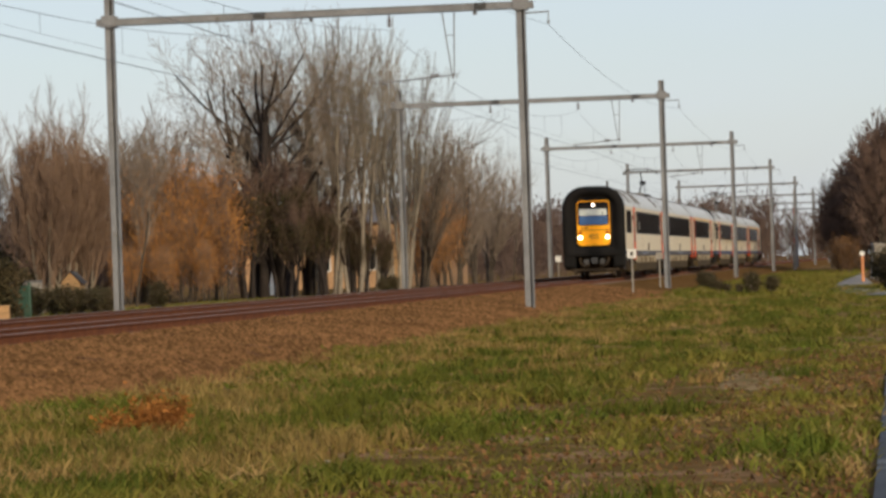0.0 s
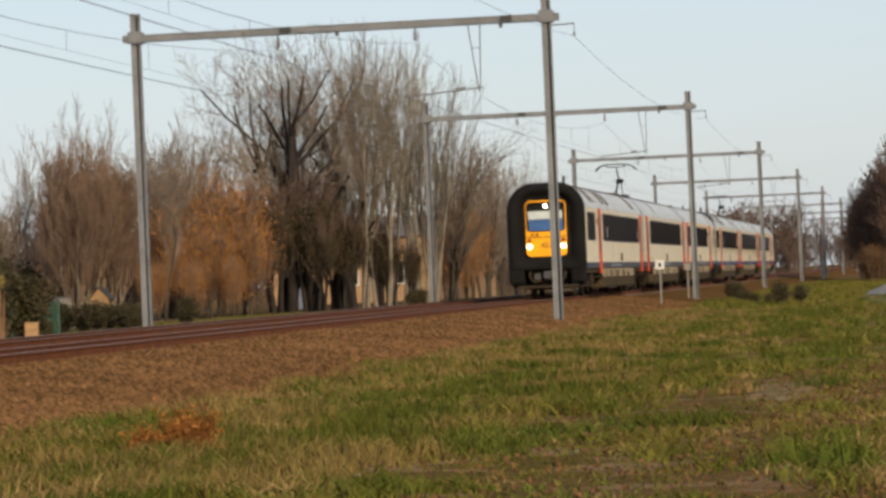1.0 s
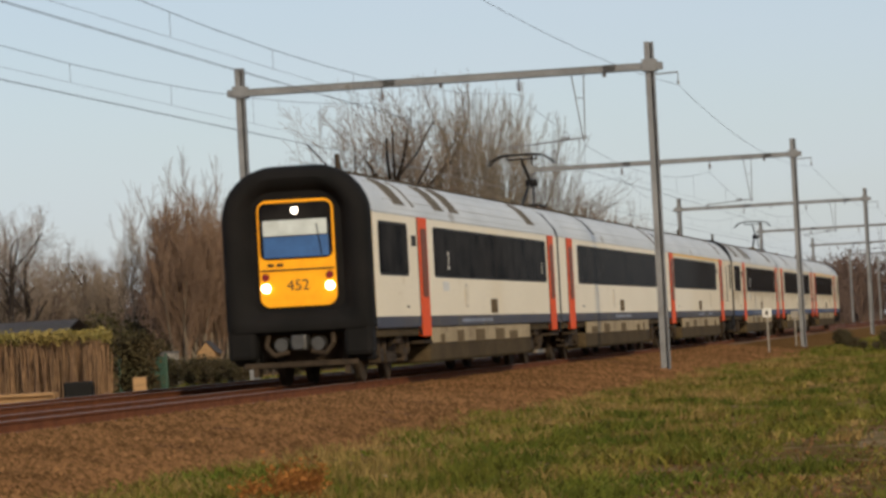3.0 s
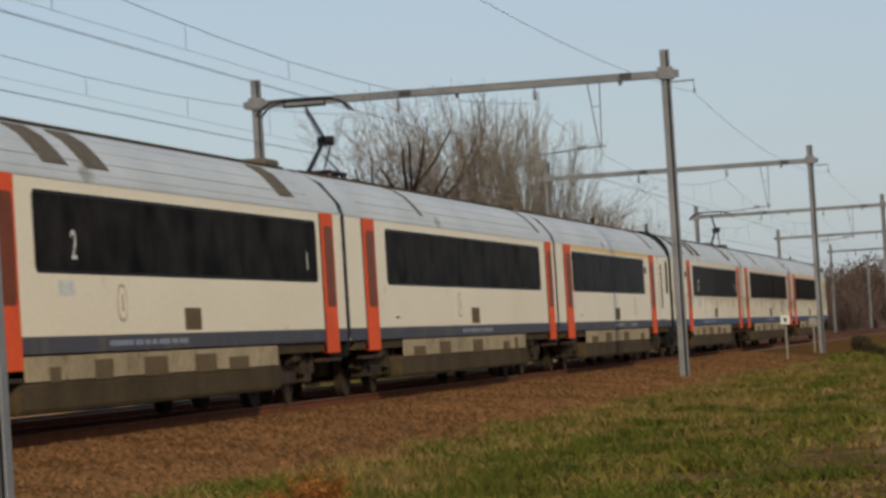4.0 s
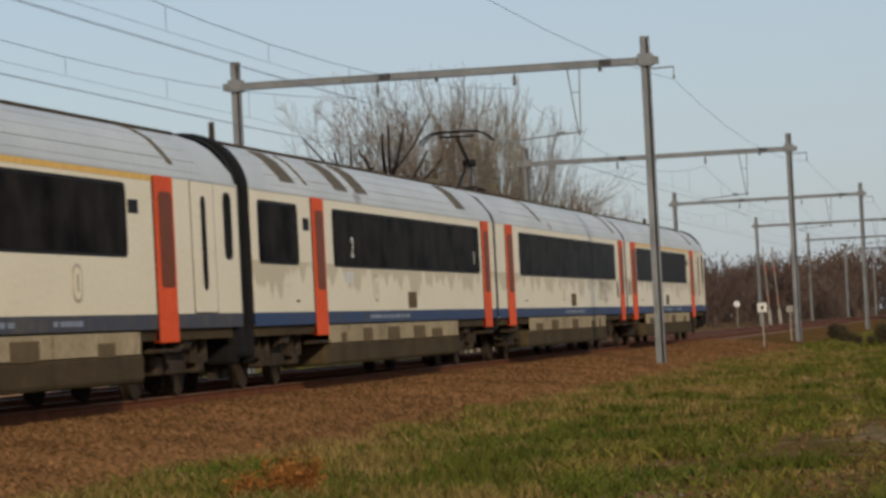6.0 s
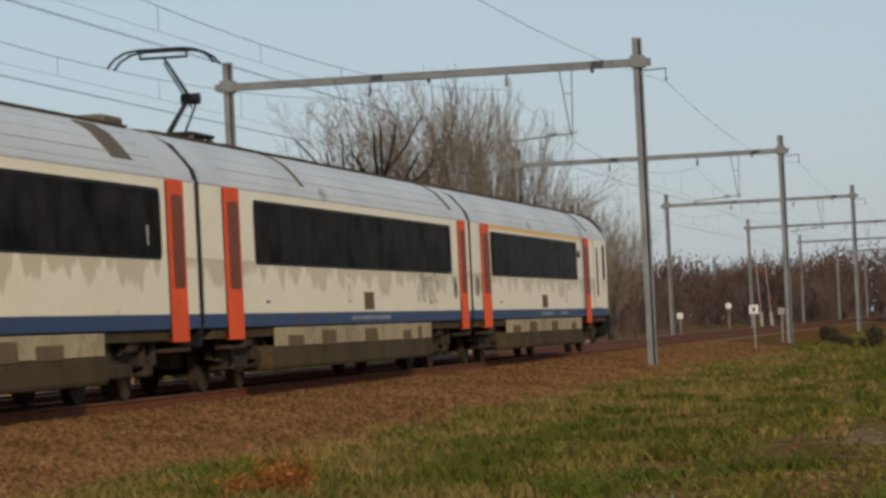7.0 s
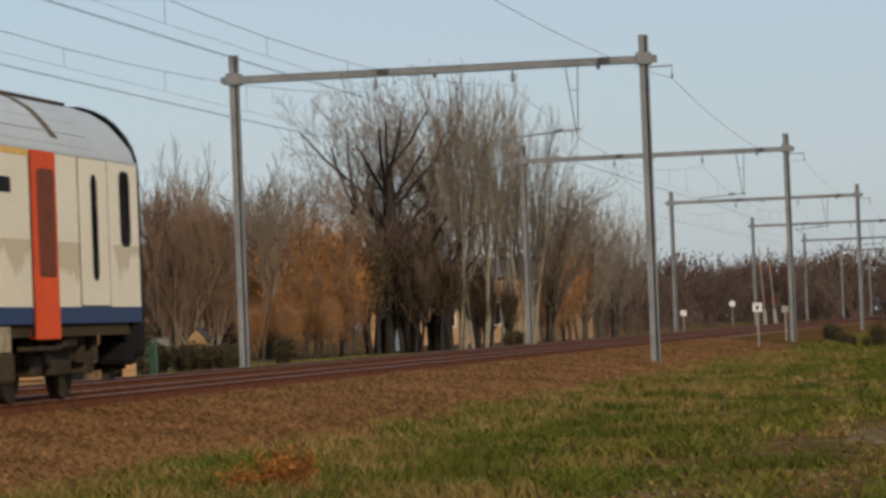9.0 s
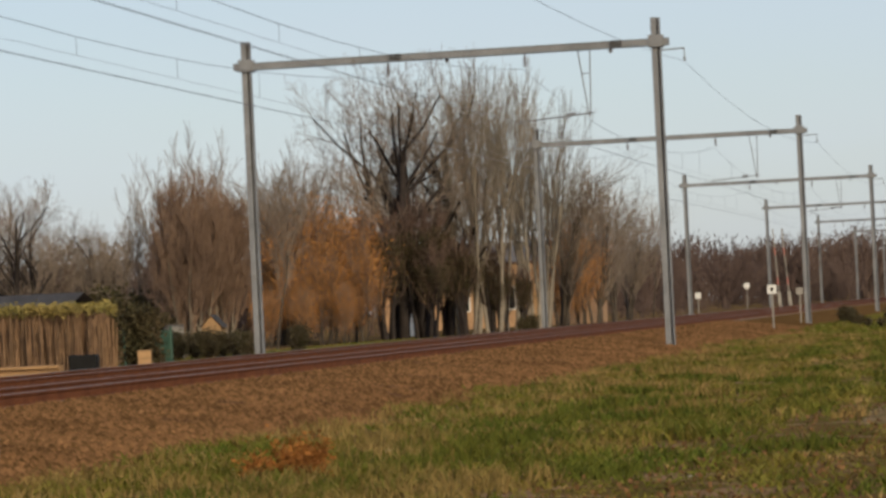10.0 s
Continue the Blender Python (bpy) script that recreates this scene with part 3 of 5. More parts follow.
def nose_outline(w, top, foot, rt, rb, n=8):
    """An upright outline with wide upper and tighter lower corners."""
    pts = []
    for sx, cz, r, a0 in ((1, top, rt, 0), (-1, top, rt, 90), (-1, foot, rb, 180), (1, foot, rb, 270)):
        for k in range(n + 1):
            a = radians(a0 + 90 * k / n)
            z = (cz - r if a0 < 180 else cz + r) + r * sin(a)
            pts.append((sx * (w / 2 - r) + r * cos(a), z))
    return pts


def plate_y(outline, y0, y1):
    """A plate facing along the line between y0 and y1."""
    bm = bmesh.new()
    a = [bm.verts.new((x, y0, z)) for x, z in outline]
    b = [bm.verts.new((x, y1, z)) for x, z in outline]
    bm.faces.new(a)
    bm.faces.new(list(reversed(b)))
    k = len(a)
    for i in range(k):
        bm.faces.new((a[i], a[(i + 1) % k], b[(i + 1) % k], b[i]))
    return bm


def cab_front(car, yf, d, lit):
    """The folding cab in its ring of black rubber; yf: the foremost plane, d: +1 where the inside lies towards +y."""
    # bulging rubber ring
    q = 1.0 if lit else 0.55
    e = 0.0 if lit else 0.05
    steps = [(0.62 * q, 2.86 - e, 4.24 - e, 1.02, 1.02, 0.10), (0.34 * q, 2.89 - e, 4.25 - e, 1.0, 1.03, 0.12), (0.14 * q, 2.86 - e, 4.22 - e, 1.01, 1.0, 0.12), (0.03 * q, 2.70, 4.12, 1.06, 0.95, 0.14), (0.0, 2.44, 4.0, 1.16, 0.85, 0.18), (0.05, 2.16, 3.90, 1.28, 0.70, 0.22), (0.20, 1.92, 3.80, 1.40, 0.5, 0.24), (0.34, 1.70, 3.72, 1.48, 0.4, 0.22)]
    bm = bmesh.new()
    loops = []
    for y, w, top, foot, rt, rb in steps:
        loops.append([bm.verts.new((x, yf + d * y, z)) for x, z in nose_outline(w, top, foot, rt, rb)])
    k = len(loops[0])
    for a, b in zip(loops, loops[1:]):
        for j in range(k):
            bm.faces.new((a[j], a[(j + 1) % k], b[(j + 1) % k], b[j]))
    part("rubber_frame", bm, RUBBER, car, "bulging black rubber ring round the cab", True)
    front = part("cab_front", plate_y(rounded(1.86, 2.5, 0.25, 0, 2.55), yf + d * 0.28, yf + d * 0.5), RUBBER, car, "black cab end wall")
    door_ = part("cab_door", plate_y(rounded(1.50, 2.06, 0.2, 0, 2.56), yf + d * 0.22, yf + d * 0.32), YELLOW, car, "bright yellow folding cab door")
    ws = part("windscreen", plate_y(rounded(1.43, 1.09, 0.14, 0, 2.99), yf + d * 0.205, yf + d * 0.23), GLASS, door_, "dark windscreen")
    # pale plate across the upper half of the windscreen
    part("blind", box((-0.64, yf + d * 0.196, 2.90), (0.62, yf + d * 0.206, 3.20), None, 0.004), PALE_BAND, ws, "pale band across the windscreen")
    part("desk", box((-0.64, yf + d * 0.197, 2.48), (0.64, yf + d * 0.206, 2.88), None, 0.004), DESK, ws, "blue driver's desk behind the glass")
    part("wiper", rod((0.5, yf + d * 0.19, 2.5), (0.42, yf + d * 0.19, 3.1), 0.012), GASKET, ws)
    part("ledge", box((-0.72, yf + d * 0.19, 2.225), (0.72, yf + d * 0.225, 2.255), None, 0.005), GRIME, door_)
    for x in (-0.52, -0.34):
        part("lock", box((x - 0.06, yf + d * 0.2, 2.31), (x + 0.06, yf + d * 0.225, 2.37), None, 0.005), BOGIE, door_)
    on = LAMP if lit else GASKET
    part("top_light", rod((0.0, yf + d * 0.18, 3.38), (0.0, yf + d * 0.21, 3.38), 0.065, None, 20), on, door_, "lit round top headlight" if lit else "round top light")
    for s in (-1, 1):
        part("headlight", rod((s * 0.63, yf + d * 0.17, 1.90), (s * 0.63, yf + d * 0.225, 1.90), 0.085, None, 24), on, door_, "lit round headlight" if lit else "round headlight, unlit")
        part("tail_light", rod((s * 0.63, yf + d * 0.19, 2.11), (s * 0.63, yf + d * 0.225, 2.11), 0.075, None, 20), TAIL, door_, "dark red tail light")
        part("rubber_leg", box((s * 0.86, yf + d * 0.06, 0.52), (s * 1.425, yf + d * 0.6, 1.24), None, 0.1), RUBBER, front, "black rubber corner piece")
        part("jumper_socket", rod((s * 0.36, yf + d * 0.05, 0.80), (s * 0.36, yf + d * 0.45, 0.82), 0.13, None, 16), CHROME, front)
        part("jumper_cable", chain([(s * 0.62, yf + d * 0.25, 1.05), (s * 0.66, yf + d * 0.08, 0.78), (s * 0.5, yf + d * 0.05, 0.6), (s * 0.22, yf + d * 0.12, 0.66)], 0.05, None, 8), BOGIE, front)
        part("cab_corner", box((s * 0.86, yf + d * 0.3, 0.42), (s * 1.36, yf + d * 0.8, 0.75), None, 0.08), RUBBER, front)
    bm = box((-0.15, yf - d * 0.04, 0.68), (0.15, yf + d * 0.5, 0.98), None, 0.04)
    rod((0.0, yf - d * 0.1, 0.83), (0, yf + d * 0.1, 0.83), 0.13, bm, 16)
    part("coupler", bm, CHROME, car, "grey automatic coupler head")
    bm = box((-1.12, yf + d * 0.1, 0.36), (1.12, yf + d * 0.18, 0.47), None, 0.02)
    for x in (-0.9, 0.9):
        box((x - 0.05, yf + d * 0.12, 0.2), (x + 0.05, yf + d * 0.5, 0.4), bm)
    part("guard_rail", bm, BOGIE, car, "steel obstacle guard")
    return door_


def gangway(car, y):
    part("gangway", loft(mirrored([(1.38, 0.75), (1.446, 1.2), (1.446, 3.3), (1.385, 3.50), (1.055, 3.91), (0.51, 4.18), (0, 4.24)]), [y - 0.15, y + 0.12]), GASKET, car, "black gangway bellows")


def pantograph(car, y):
    p = part("pantograph", box((-0.45, y - 0.9, 4.29), (0.45, y + 0.7, 4.35), None, 0.02), PANTO, car, "dark raised single-arm pantograph")
    for x in (-0.38, 0.38):
        for k in (-0.8, 0.6):
            part("insulator", rod((x, y + k, 4.12), (x, y + k, 4.31), 0.06, None, 10), CERAMIC, p)
    knee = Vector((0, y + 0.95, 5.02))
    bm = rod((-0.14, y - 0.25, 4.34), knee + Vector((-0.05, 0, 0)), 0.05, None, 8, 0.04)
    rod((0.25, y - 0.6, 4.34), knee + Vector((0.05, 0.12, -0.1)), 0.022, bm)
    rod(knee + Vector((-0.16, 0, 0)), knee + Vector((0.16, 0, 0)), 0.1, bm, 12)
    part("lower_arm", bm, PANTO, p)
    top = Vector((0, y - 0.85, 5.62))
    bm = rod(knee, top, 0.032, None, 8, 0.024)
    rod(knee + Vector((0, 0.05, -0.15)), top + Vector((0, 0.0, -0.1)), 0.015, bm)
    part("upper_arm", bm, PANTO, p)
    for k in (-0.22, 0.22):
        pts = [(x, y - 0.85 + k, z) for x, z in ((-0.92, 5.46), (-0.80, 5.60), (-0.62, 5.70), (-0.4, 5.735), (0.4, 5.735), (0.62, 5.70), (0.80, 5.60), (0.92, 5.46))]
        bm = chain(pts, 0.021, None, 8)
        part("contact_strip", bm, PANTO, p)
    bm = bmesh.new()
    for x in (-0.4, 0.4):
        rod((x, y - 1.07, 5.72), (x, y - 0.63, 5.72), 0.02, bm)
        rod((x, y - 0.85, 5.70), (x, y - 0.85, 5.60), 0.018, bm)
    rod((-0.42, y - 0.85, 5.61), (0.42, y - 0.85, 5.61), 0.022, bm)
    part("head_frame", bm, PANTO, p)


def build_car_a():
    c = thing("train_car", "cream electric train car with yellow cab in black rubber", "train car", "cars of the passing train")
    roof = shell(c, 0.58, 26.24, True, False)
    d = cab_front(c, 0.0, 1, True)
    figure("452", 0.30, (0.0, 0.216, 1.93), Matrix.Rotation(radians(90), 4, "X"), INK, d, "fleet_number")
    for s in (-1, 1):
        window(s, 1.15, 4.2, 2.11, 3.08, c)
        door(s, 5.42, 6.45, c)
        window(s, 7.3, 24.0, 2.11, 3.08, c, 6)
        door(s, 24.42, 25.45, c)
        t = Matrix.Rotation(radians(90 * s), 4, "Z") @ Matrix.Rotation(radians(90), 4, "X")
        figure("2", 0.55, (s * (HALF + 0.014), 9.0, 2.42), t, WHITE, c, "class_number")
        figure("1", 0.42, (s * (HALF + 0.014), 23.2, 2.4), t, WHITE, c, "class_number")
    flank_details(c, [("vent", GASKET, 4.68, 5.18, 2.68, 2.90, 0.03), ("vent", VENT, 14.65, 15.62, 1.29, 1.62, 0.02), ("handle", GASKET, 3.9, 4.15, 1.42, 1.46, 0.01), ("emblem", EMBLEM, 11.0, 11.5, 1.42, 1.95, 0.2), ("plate", WHITE, 8.2, 9.0, 1.78, 1.98, 0.03)])
    marks(c, 10.5, 1.10, (1.2, 0.4, 0.25, 0.25, 0.6, 0.3, 0.5))
    build_bogie(3.4, c)
    build_bogie(22.6, c)
    skirts(c, 6.6, 20.6)
    for y in (3.4, 8.1, 10.1, 21.7):
        roof_patch(roof, y, y + 1.1, HATCH, "roof_hatch", 1, 4)
    roof_patch(roof, 5.4, 5.55, HATCH, "roof_seam", 1, 4)
    part("horn", rod((0.55, 1.9, 4.1), (0.55, 1.9, 4.5), 0.05, None, 10), BOGIE, roof)
    part("roof_box", box((-0.5, 24.6, 4.1), (0.5, 25.7, 4.33), None, 0.05), HATCH, roof, "dusty brown roof equipment box")
    gangway(c, CAR)
    return c


def build_car_b():
    c = thing("train_car", "cream middle train car with dark windows and raised pantograph", "train car", "cars of the passing train")
    roof = shell(c, 0.11, 26.24, False, False)
    for s in (-1, 1):
        door(s, 1.70, 2.82, c)
        window(s, 3.95, 23.7, 2.11, 3.09, c, 7)
        door(s, 24.75, 25.75, c)
    flank_details(c, [("vent", VENT, 13.3, 14.3, 1.29, 1.63, 0.02), ("handle", GASKET, 4.6, 4.9, 1.42, 1.46, 0.01), ("emblem", EMBLEM, 11.6, 12.1, 1.42, 1.95, 0.2)])
    marks(c, 12.0, 1.10, (0.5, 0.25, 0.9, 0.3, 0.3, 1.1))
    build_bogie(3.7, c)
    build_bogie(22.6, c)
    skirts(c, 5.2, 20.7)
    for y in (8.2, 24.2):
        roof_patch(roof, y, y + 0.25, HATCH, "roof_seam", 1, 5)
    pantograph(c, 4.9)
    bm = bmesh.new()
    for k, (a, w, h) in enumerate(((1.6, 1.2, 0.05), (7.0, 1.4, 0.08), (8.8, 1.8, 0.04))):
        box((-0.3, a, 4.1), (0.3, a + w, 4.21 + h), bm, 0.04)
    chain([(-0.2, 2.5, 4.33), (-0.2, 5.5, 4.36), (-0.2, 7.4, 4.38), (-0.2, 9.5, 4.3)], 0.03, bm)
    part("roof_equipment", bm, GRIME, roof, "dark roof-mounted electrical gear")
    gangway(c, CAR)
    return c


def build_car_c():
    c = thing("train_car", "cream train car with yellow stripe and slim crew door", "train car", "cars of the passing train")
    roof = shell(c, 0.12, 26.08, False, True)
    cab_front(c, CAR + 0.02, -1, False)
    for s in (-1, 1):
        door(s, 1.62, 2.86, c)
        window(s, 3.15, 19.1, 2.11, 3.08, c, 6)
        door(s, 20.68, 21.82, c)
        part("first_class_stripe", panel(s, 2.9, 20.66, 3.20, 3.29, 0.006, 0.004), STRIPE, c, "yellow stripe above the windows")
        k = part("crew_door", panel(s, 22.95, 24.4, 1.27, 3.28, 0.008, 0.04), CREAM, c, "narrow cream crew door")
        part("door_window", panel(s, 23.55, 23.85, 1.6, 3.07, 0.014, 0.14), GLASS, k, "slim dark crew door window")
        part("door_gap", panel(s, 22.91, 24.44, 1.25, 3.29, 0.0045, 0.04), GRIME, k)
        window(s, 25.12, 25.58, 2.15, 3.12, c, 1, 0.12)
    flank_details(c, [("vent", GASKET, 19.25, 19.8, 2.70, 2.90, 0.03), ("vent", VENT, 11.66, 12.66, 1.29, 1.63, 0.02), ("handle", GASKET, 4.3, 4.6, 1.42, 1.46, 0.01), ("emblem", EMBLEM, 16.2, 16.7, 1.42, 1.95, 0.2)])
    marks(c, 11.3, 1.10, (0.3, 0.3, 0.9, 0.3))
    marks(c, 15.2, 1.10, (0.2, 1.1))
    build_bogie(3.7, c)
    build_bogie(22.8, c)
    skirts(c, 5.2, 19.6)
    roof_patch(roof, 22.0, 22.25, HATCH, "roof_seam", 1, 5)
    part("roof_aerial", rod((0.3, 16.5, 4.15), (0.3, 16.5, 4.45), 0.05, None, 10), BOGIE, roof)
    return c


TRAIN = [build_car_a(), build_car_b(), build_car_c()]
TRAIN += [copy_thing(ob, Matrix.Identity(4)) for ob in TRAIN]


def stained_paint():
    """The second unit's cream: tan runs of grime below the windows."""
    m = CREAM.copy()
    m.name = "stained_cream_paint"
    n, l = m.node_tree.nodes, m.node_tree.links
    b = n["Principled BSDF"]
    old = b.inputs["Base Color"].links[0].from_socket
    co, mp, sep = n.new("ShaderNodeTexCoord"), n.new("ShaderNodeMapping"), n.new("ShaderNodeSeparateXYZ")
    mp.inputs["Scale"].default_value = (0.5, 0.75, 0.16)
    tex = n.new("ShaderNodeTexNoise")
    tex.inputs["Scale"].default_value, tex.inputs["Detail"].default_value = 1.6, 5
    l.new(co.outputs["Object"], mp.inputs["Vector"])
    l.new(mp.outputs[0], tex.inputs["Vector"])
    l.new(co.outputs["Object"], sep.inputs[0])
    drop = n.new("ShaderNodeMapRange")
    drop.inputs["From Min"].default_value, drop.inputs["From Max"].default_value = 1.35, 2.1
    drop.inputs["To Min"].default_value, drop.inputs["To Max"].default_value = -0.22, 0.10
    l.new(sep.outputs["Z"], drop.inputs["Value"])
    add = n.new("ShaderNodeMath")
    l.new(tex.outputs["Fac"], add.inputs[0])
    l.new(drop.outputs[0], add.inputs[1])
    edge_ = n.new("ShaderNodeMapRange")
    edge_.inputs["From Min"].default_value, edge_.inputs["From Max"].default_value = 0.47, 0.52
    l.new(add.outputs[0], edge_.inputs["Value"])
    top = n.new("ShaderNodeMath")
    top.operation = "LESS_THAN"
    top.inputs[1].default_value = 2.12
    l.new(sep.outputs["Z"], top.inputs[0])
    both = n.new("ShaderNodeMath")
    both.operation = "MULTIPLY"
    l.new(edge_.outputs[0], both.inputs[0])
    l.new(top.outputs[0], both.inputs[1])
    x = n.new("ShaderNodeMix")
    x.data_type = "RGBA"
    l.new(both.outputs[0], x.inputs["Factor"])
    l.new(old, x.inputs["A"])
    x.inputs["B"].default_value = (0.50, 0.40, 0.23, 1)
    l.new(x.outputs["Result"], b.inputs["Base Color"])
    return m


STAINED = stained_paint()
for car in TRAIN[3:]:
    for ob in car.children:
        if ob.name.startswith("body"):
            ob.data = ob.data.copy()
            ob.data.materials[0] = STAINED
        elif ob.name.startswith("blue_band"):
            ob.data = ob.data.copy()
            ob.data.materials[0] = BLUE


def scrawl(car, y0, z0, seed, w, h):
    """A faint grey spray-painted scrawl of loops on the flank."""
    rng = random.Random(seed)
    for k in range(8):
        bm = bmesh.new()
        cx, cz = y0 + w * (k + 0.5) / 8, z0 + h * rng.uniform(0.4, 0.62)
        r1, r2, tilt = w / 7, h / 2.1 * rng.uniform(0.7, 1), rng.uniform(-0.5, 0.5)
        pts = []
        start = rng.uniform(0, 6.28)
        for i in range(15):
            a = start + rng.uniform(0, 0.2) + 2 * pi * 0.8 * i / 14
            u, v = r1 * cos(a), r2 * sin(a)
            pts.append((HALF + 0.006, cx + u + tilt * v * 0.4, cz + v))
        rows = [[bm.verts.new((x, y + 0.022 * m, z + 0.02 * m)) for m in (-1, 1)] for x, y, z in pts]
        for a, b in zip(rows, rows[1:]):
            bm.faces.new((a[0], a[1], b[1], b[0]))
        part("graffiti_stroke", bm, SCRAWL, car, "faded grey graffiti scrawl")


SCRAWL = mat("faded_grey_spray", (0.27, 0.25, 0.21), rough=0.7, grit=0.2)
scrawl(TRAIN[4], 19.4, 1.4, 5, 2.3, 0.6)
scrawl(TRAIN[4], 23.9, 1.5, 6, 0.4, 0.5)
scrawl(TRAIN[5], 0.6, 1.55, 7, 0.5, 0.5)


def train_front(t):
    """Where the train's nose stands along the line at t seconds."""
    return 150.233 - 29.05 * t + 0.2306 * (t - 6) ** 2 - 0.0432 * (t - 5) - 0.0066 * (t - 5) ** 2


def motions():
    for i, car in enumerate(TRAIN):
        rows = []
        for k in range(41):
            t = k * 0.25
            a = train_front(t) + i * CAR
            b = a + CAR
            xa, xb = TRACK + bend(a + 3.5), TRACK + bend(b - 3.5)
            turn = math.degrees(math.atan2(-(xb - xa), CAR - 7))
            rows.append((t, pose(xa - (xb - xa) * 3.5 / 19.4, a, 0, 0, 0, turn)))
        walk(car, rows)


# ---- trees, shrubs and grass ----
def grow(rng, height, spread_, splits, depth, lean=0.0, girth=0.16, stems=1, clear=0.25, up=0.25, thin=0.010, wob=0.06, lobe=None):
    """Segments (p, r, q, s) of a bare tree: stems that fork into limbs, branches and twigs."""
    segs = []

    def limb(p, way, length, r, d):
        n = 5 if d == depth else (4 if d > 1 else (3 if d else 2))
        step = length / n
        for i in range(n):
            way = (way + np.array(rng.normal(0, wob, 3)) + np.array((0, 0, up * (0.12 if d == depth else 0.25)))).astype(float)
            way /= np.linalg.norm(way)
            q = p + way * step
            s = max(thin, r * (1 - (0.62 if d else 0.8) / n))
            segs.append((p, r, q, s))
            p, r = q, s
            if d and (i + 1) / n > (clear if d == depth else 0.2):
                for _ in range(splits[depth - d]):
                    a = rng.uniform(0, 2 * pi)
                    side = np.cross(way, (cos(a), sin(a), 0.3))
                    side /= np.linalg.norm(side) + 1e-9
                    tilt = rng.uniform(0.45, 0.95) * spread_
                    w = way * cos(tilt) + side * sin(tilt)
                    limb(p, w, length * rng.uniform(0.42, 0.66) * (1 - 0.35 * (i + 1) / n if d == depth else 1), max(thin, r * rng.uniform(0.4, 0.62)), d - 1)

    for k in range(stems):
        a = rng.uniform(0, 2 * pi)
        off = (0 if stems == 1 else 0.06 * height) * rng.uniform(0.4, 1.2)
        w = np.array((cos(a) * (lean + 0.10 * (stems > 1)), sin(a) * (lean + 0.10 * (stems > 1)), 1.0))
        limb(np.array((cos(a) * off, sin(a) * off, -0.15)), w / np.linalg.norm(w), height * rng.uniform(0.7, 0.8), girth * rng.uniform(0.7, 1.1), depth)
    top = max(s[2][2] for s in segs)
    segs = [(p * (height / top), r, q * (height / top), s) for p, r, q, s in segs]
    if lobe:  # keep the fine growth within a soft egg: half-width, centre and half-height
        wide, mid, tall_by = lobe
        edge_by = lambda q: (q[0] ** 2 + q[1] ** 2) / wide ** 2 + ((q[2] - mid) / tall_by) ** 2
        segs = [g for g in segs if g[1] > 0.03 or edge_by(g[2]) < 1.0 + rng.normal(0, 0.12)]
    return segs


def prisms(segs, sides):
    """Tapered prisms along the segments: points and faces."""
    p = np.array([s[0] for s in segs])
    q = np.array([s[2] for s in segs])
    r, t = np.array([s[1] for s in segs]), np.array([s[3] for s in segs])
    d = q - p
    d /= np.linalg.norm(d, axis=1)[:, None] + 1e-9
    u = np.cross(d, np.where(np.abs(d[:, 2:3]) > 0.9, (1.0, 0, 0), (0, 0, 1.0)))
    u /= np.linalg.norm(u, axis=1)[:, None] + 1e-9
    v = np.cross(d, u)
    rings = []
    for c, rad in ((p, r), (q, t)):
        for k in range(sides):
            a = 2 * pi * k / sides
            rings.append(c + (u * cos(a) + v * sin(a)) * rad[:, None])
    pts = np.stack(rings, 1).reshape(-1, 3)
    base = np.arange(len(segs))[:, None] * (2 * sides)
    quads = np.array([(k, (k + 1) % sides, sides + (k + 1) % sides, sides + k) for k in range(sides)])
    return pts, (base[:, :, None] + quads[None]).reshape(-1, 4)


def leaves(rng, centres, count, size, jitter):
    """Small bent leaf quads scattered round the centres."""
    c = centres[rng.integers(0, len(centres), count)] + rng.normal(0, jitter, (count, 3))
    u, v = rng.normal(0, 1, (count, 3)), rng.normal(0, 1, (count, 3))
    u /= np.linalg.norm(u, axis=1)[:, None]
    v -= u * (u * v).sum(1)[:, None]
    v /= np.linalg.norm(v, axis=1)[:, None]
    s = size * rng.uniform(0.5, 1.3, (count, 1))
    pts = np.stack([c - u * s, c + v * s * 0.6, c + u * s, c - v * s * 0.6], 1).reshape(-1, 3)
    return pts, np.arange(count * 4).reshape(-1, 4)


def tree(name, label, category, group, seed, crown_mat, bark=None, foliage=None, at=None, **shape):
    rng = np.random.default_rng(seed)
    segs = grow(rng, **shape)
    t = thing(name, label, category, group)
    cut = min(0.035, shape["girth"] * 0.5)
    thick, fine_ = [s for s in segs if s[1] > cut], [s for s in segs if s[1] <= cut]
    pts, fcs = prisms(thick, 7)
    raw("trunk", pts, fcs, bark or BARK, t, "grey forked trunk and limbs", True)
    pts, fcs = prisms(fine_, 3)
    raw("crown", pts, fcs, crown_mat, t, "crown of fine bare twigs")
    if foliage:
        material, count, size, jitter, low, words = foliage
        tips = np.array([s[2] for s in fine_ if s[2][2] < low])
        pts, fcs = leaves(rng, tips, count, size, jitter)
        raw("foliage", pts, fcs, material, t, words)
    return t


def place(base, spots):
    """The first spot takes the base itself, the others copies: x, y, height factor, turn."""
    for i, (x, y, k, turn) in enumerate(spots):
        m = pose(x, y, ground_z(x, y), 0, 0, turn)
        if i == 0:
            base.matrix_world = m
            base.scale = (k, k, k)
        else:
            copy_thing(base, m).scale = (k, k, k)


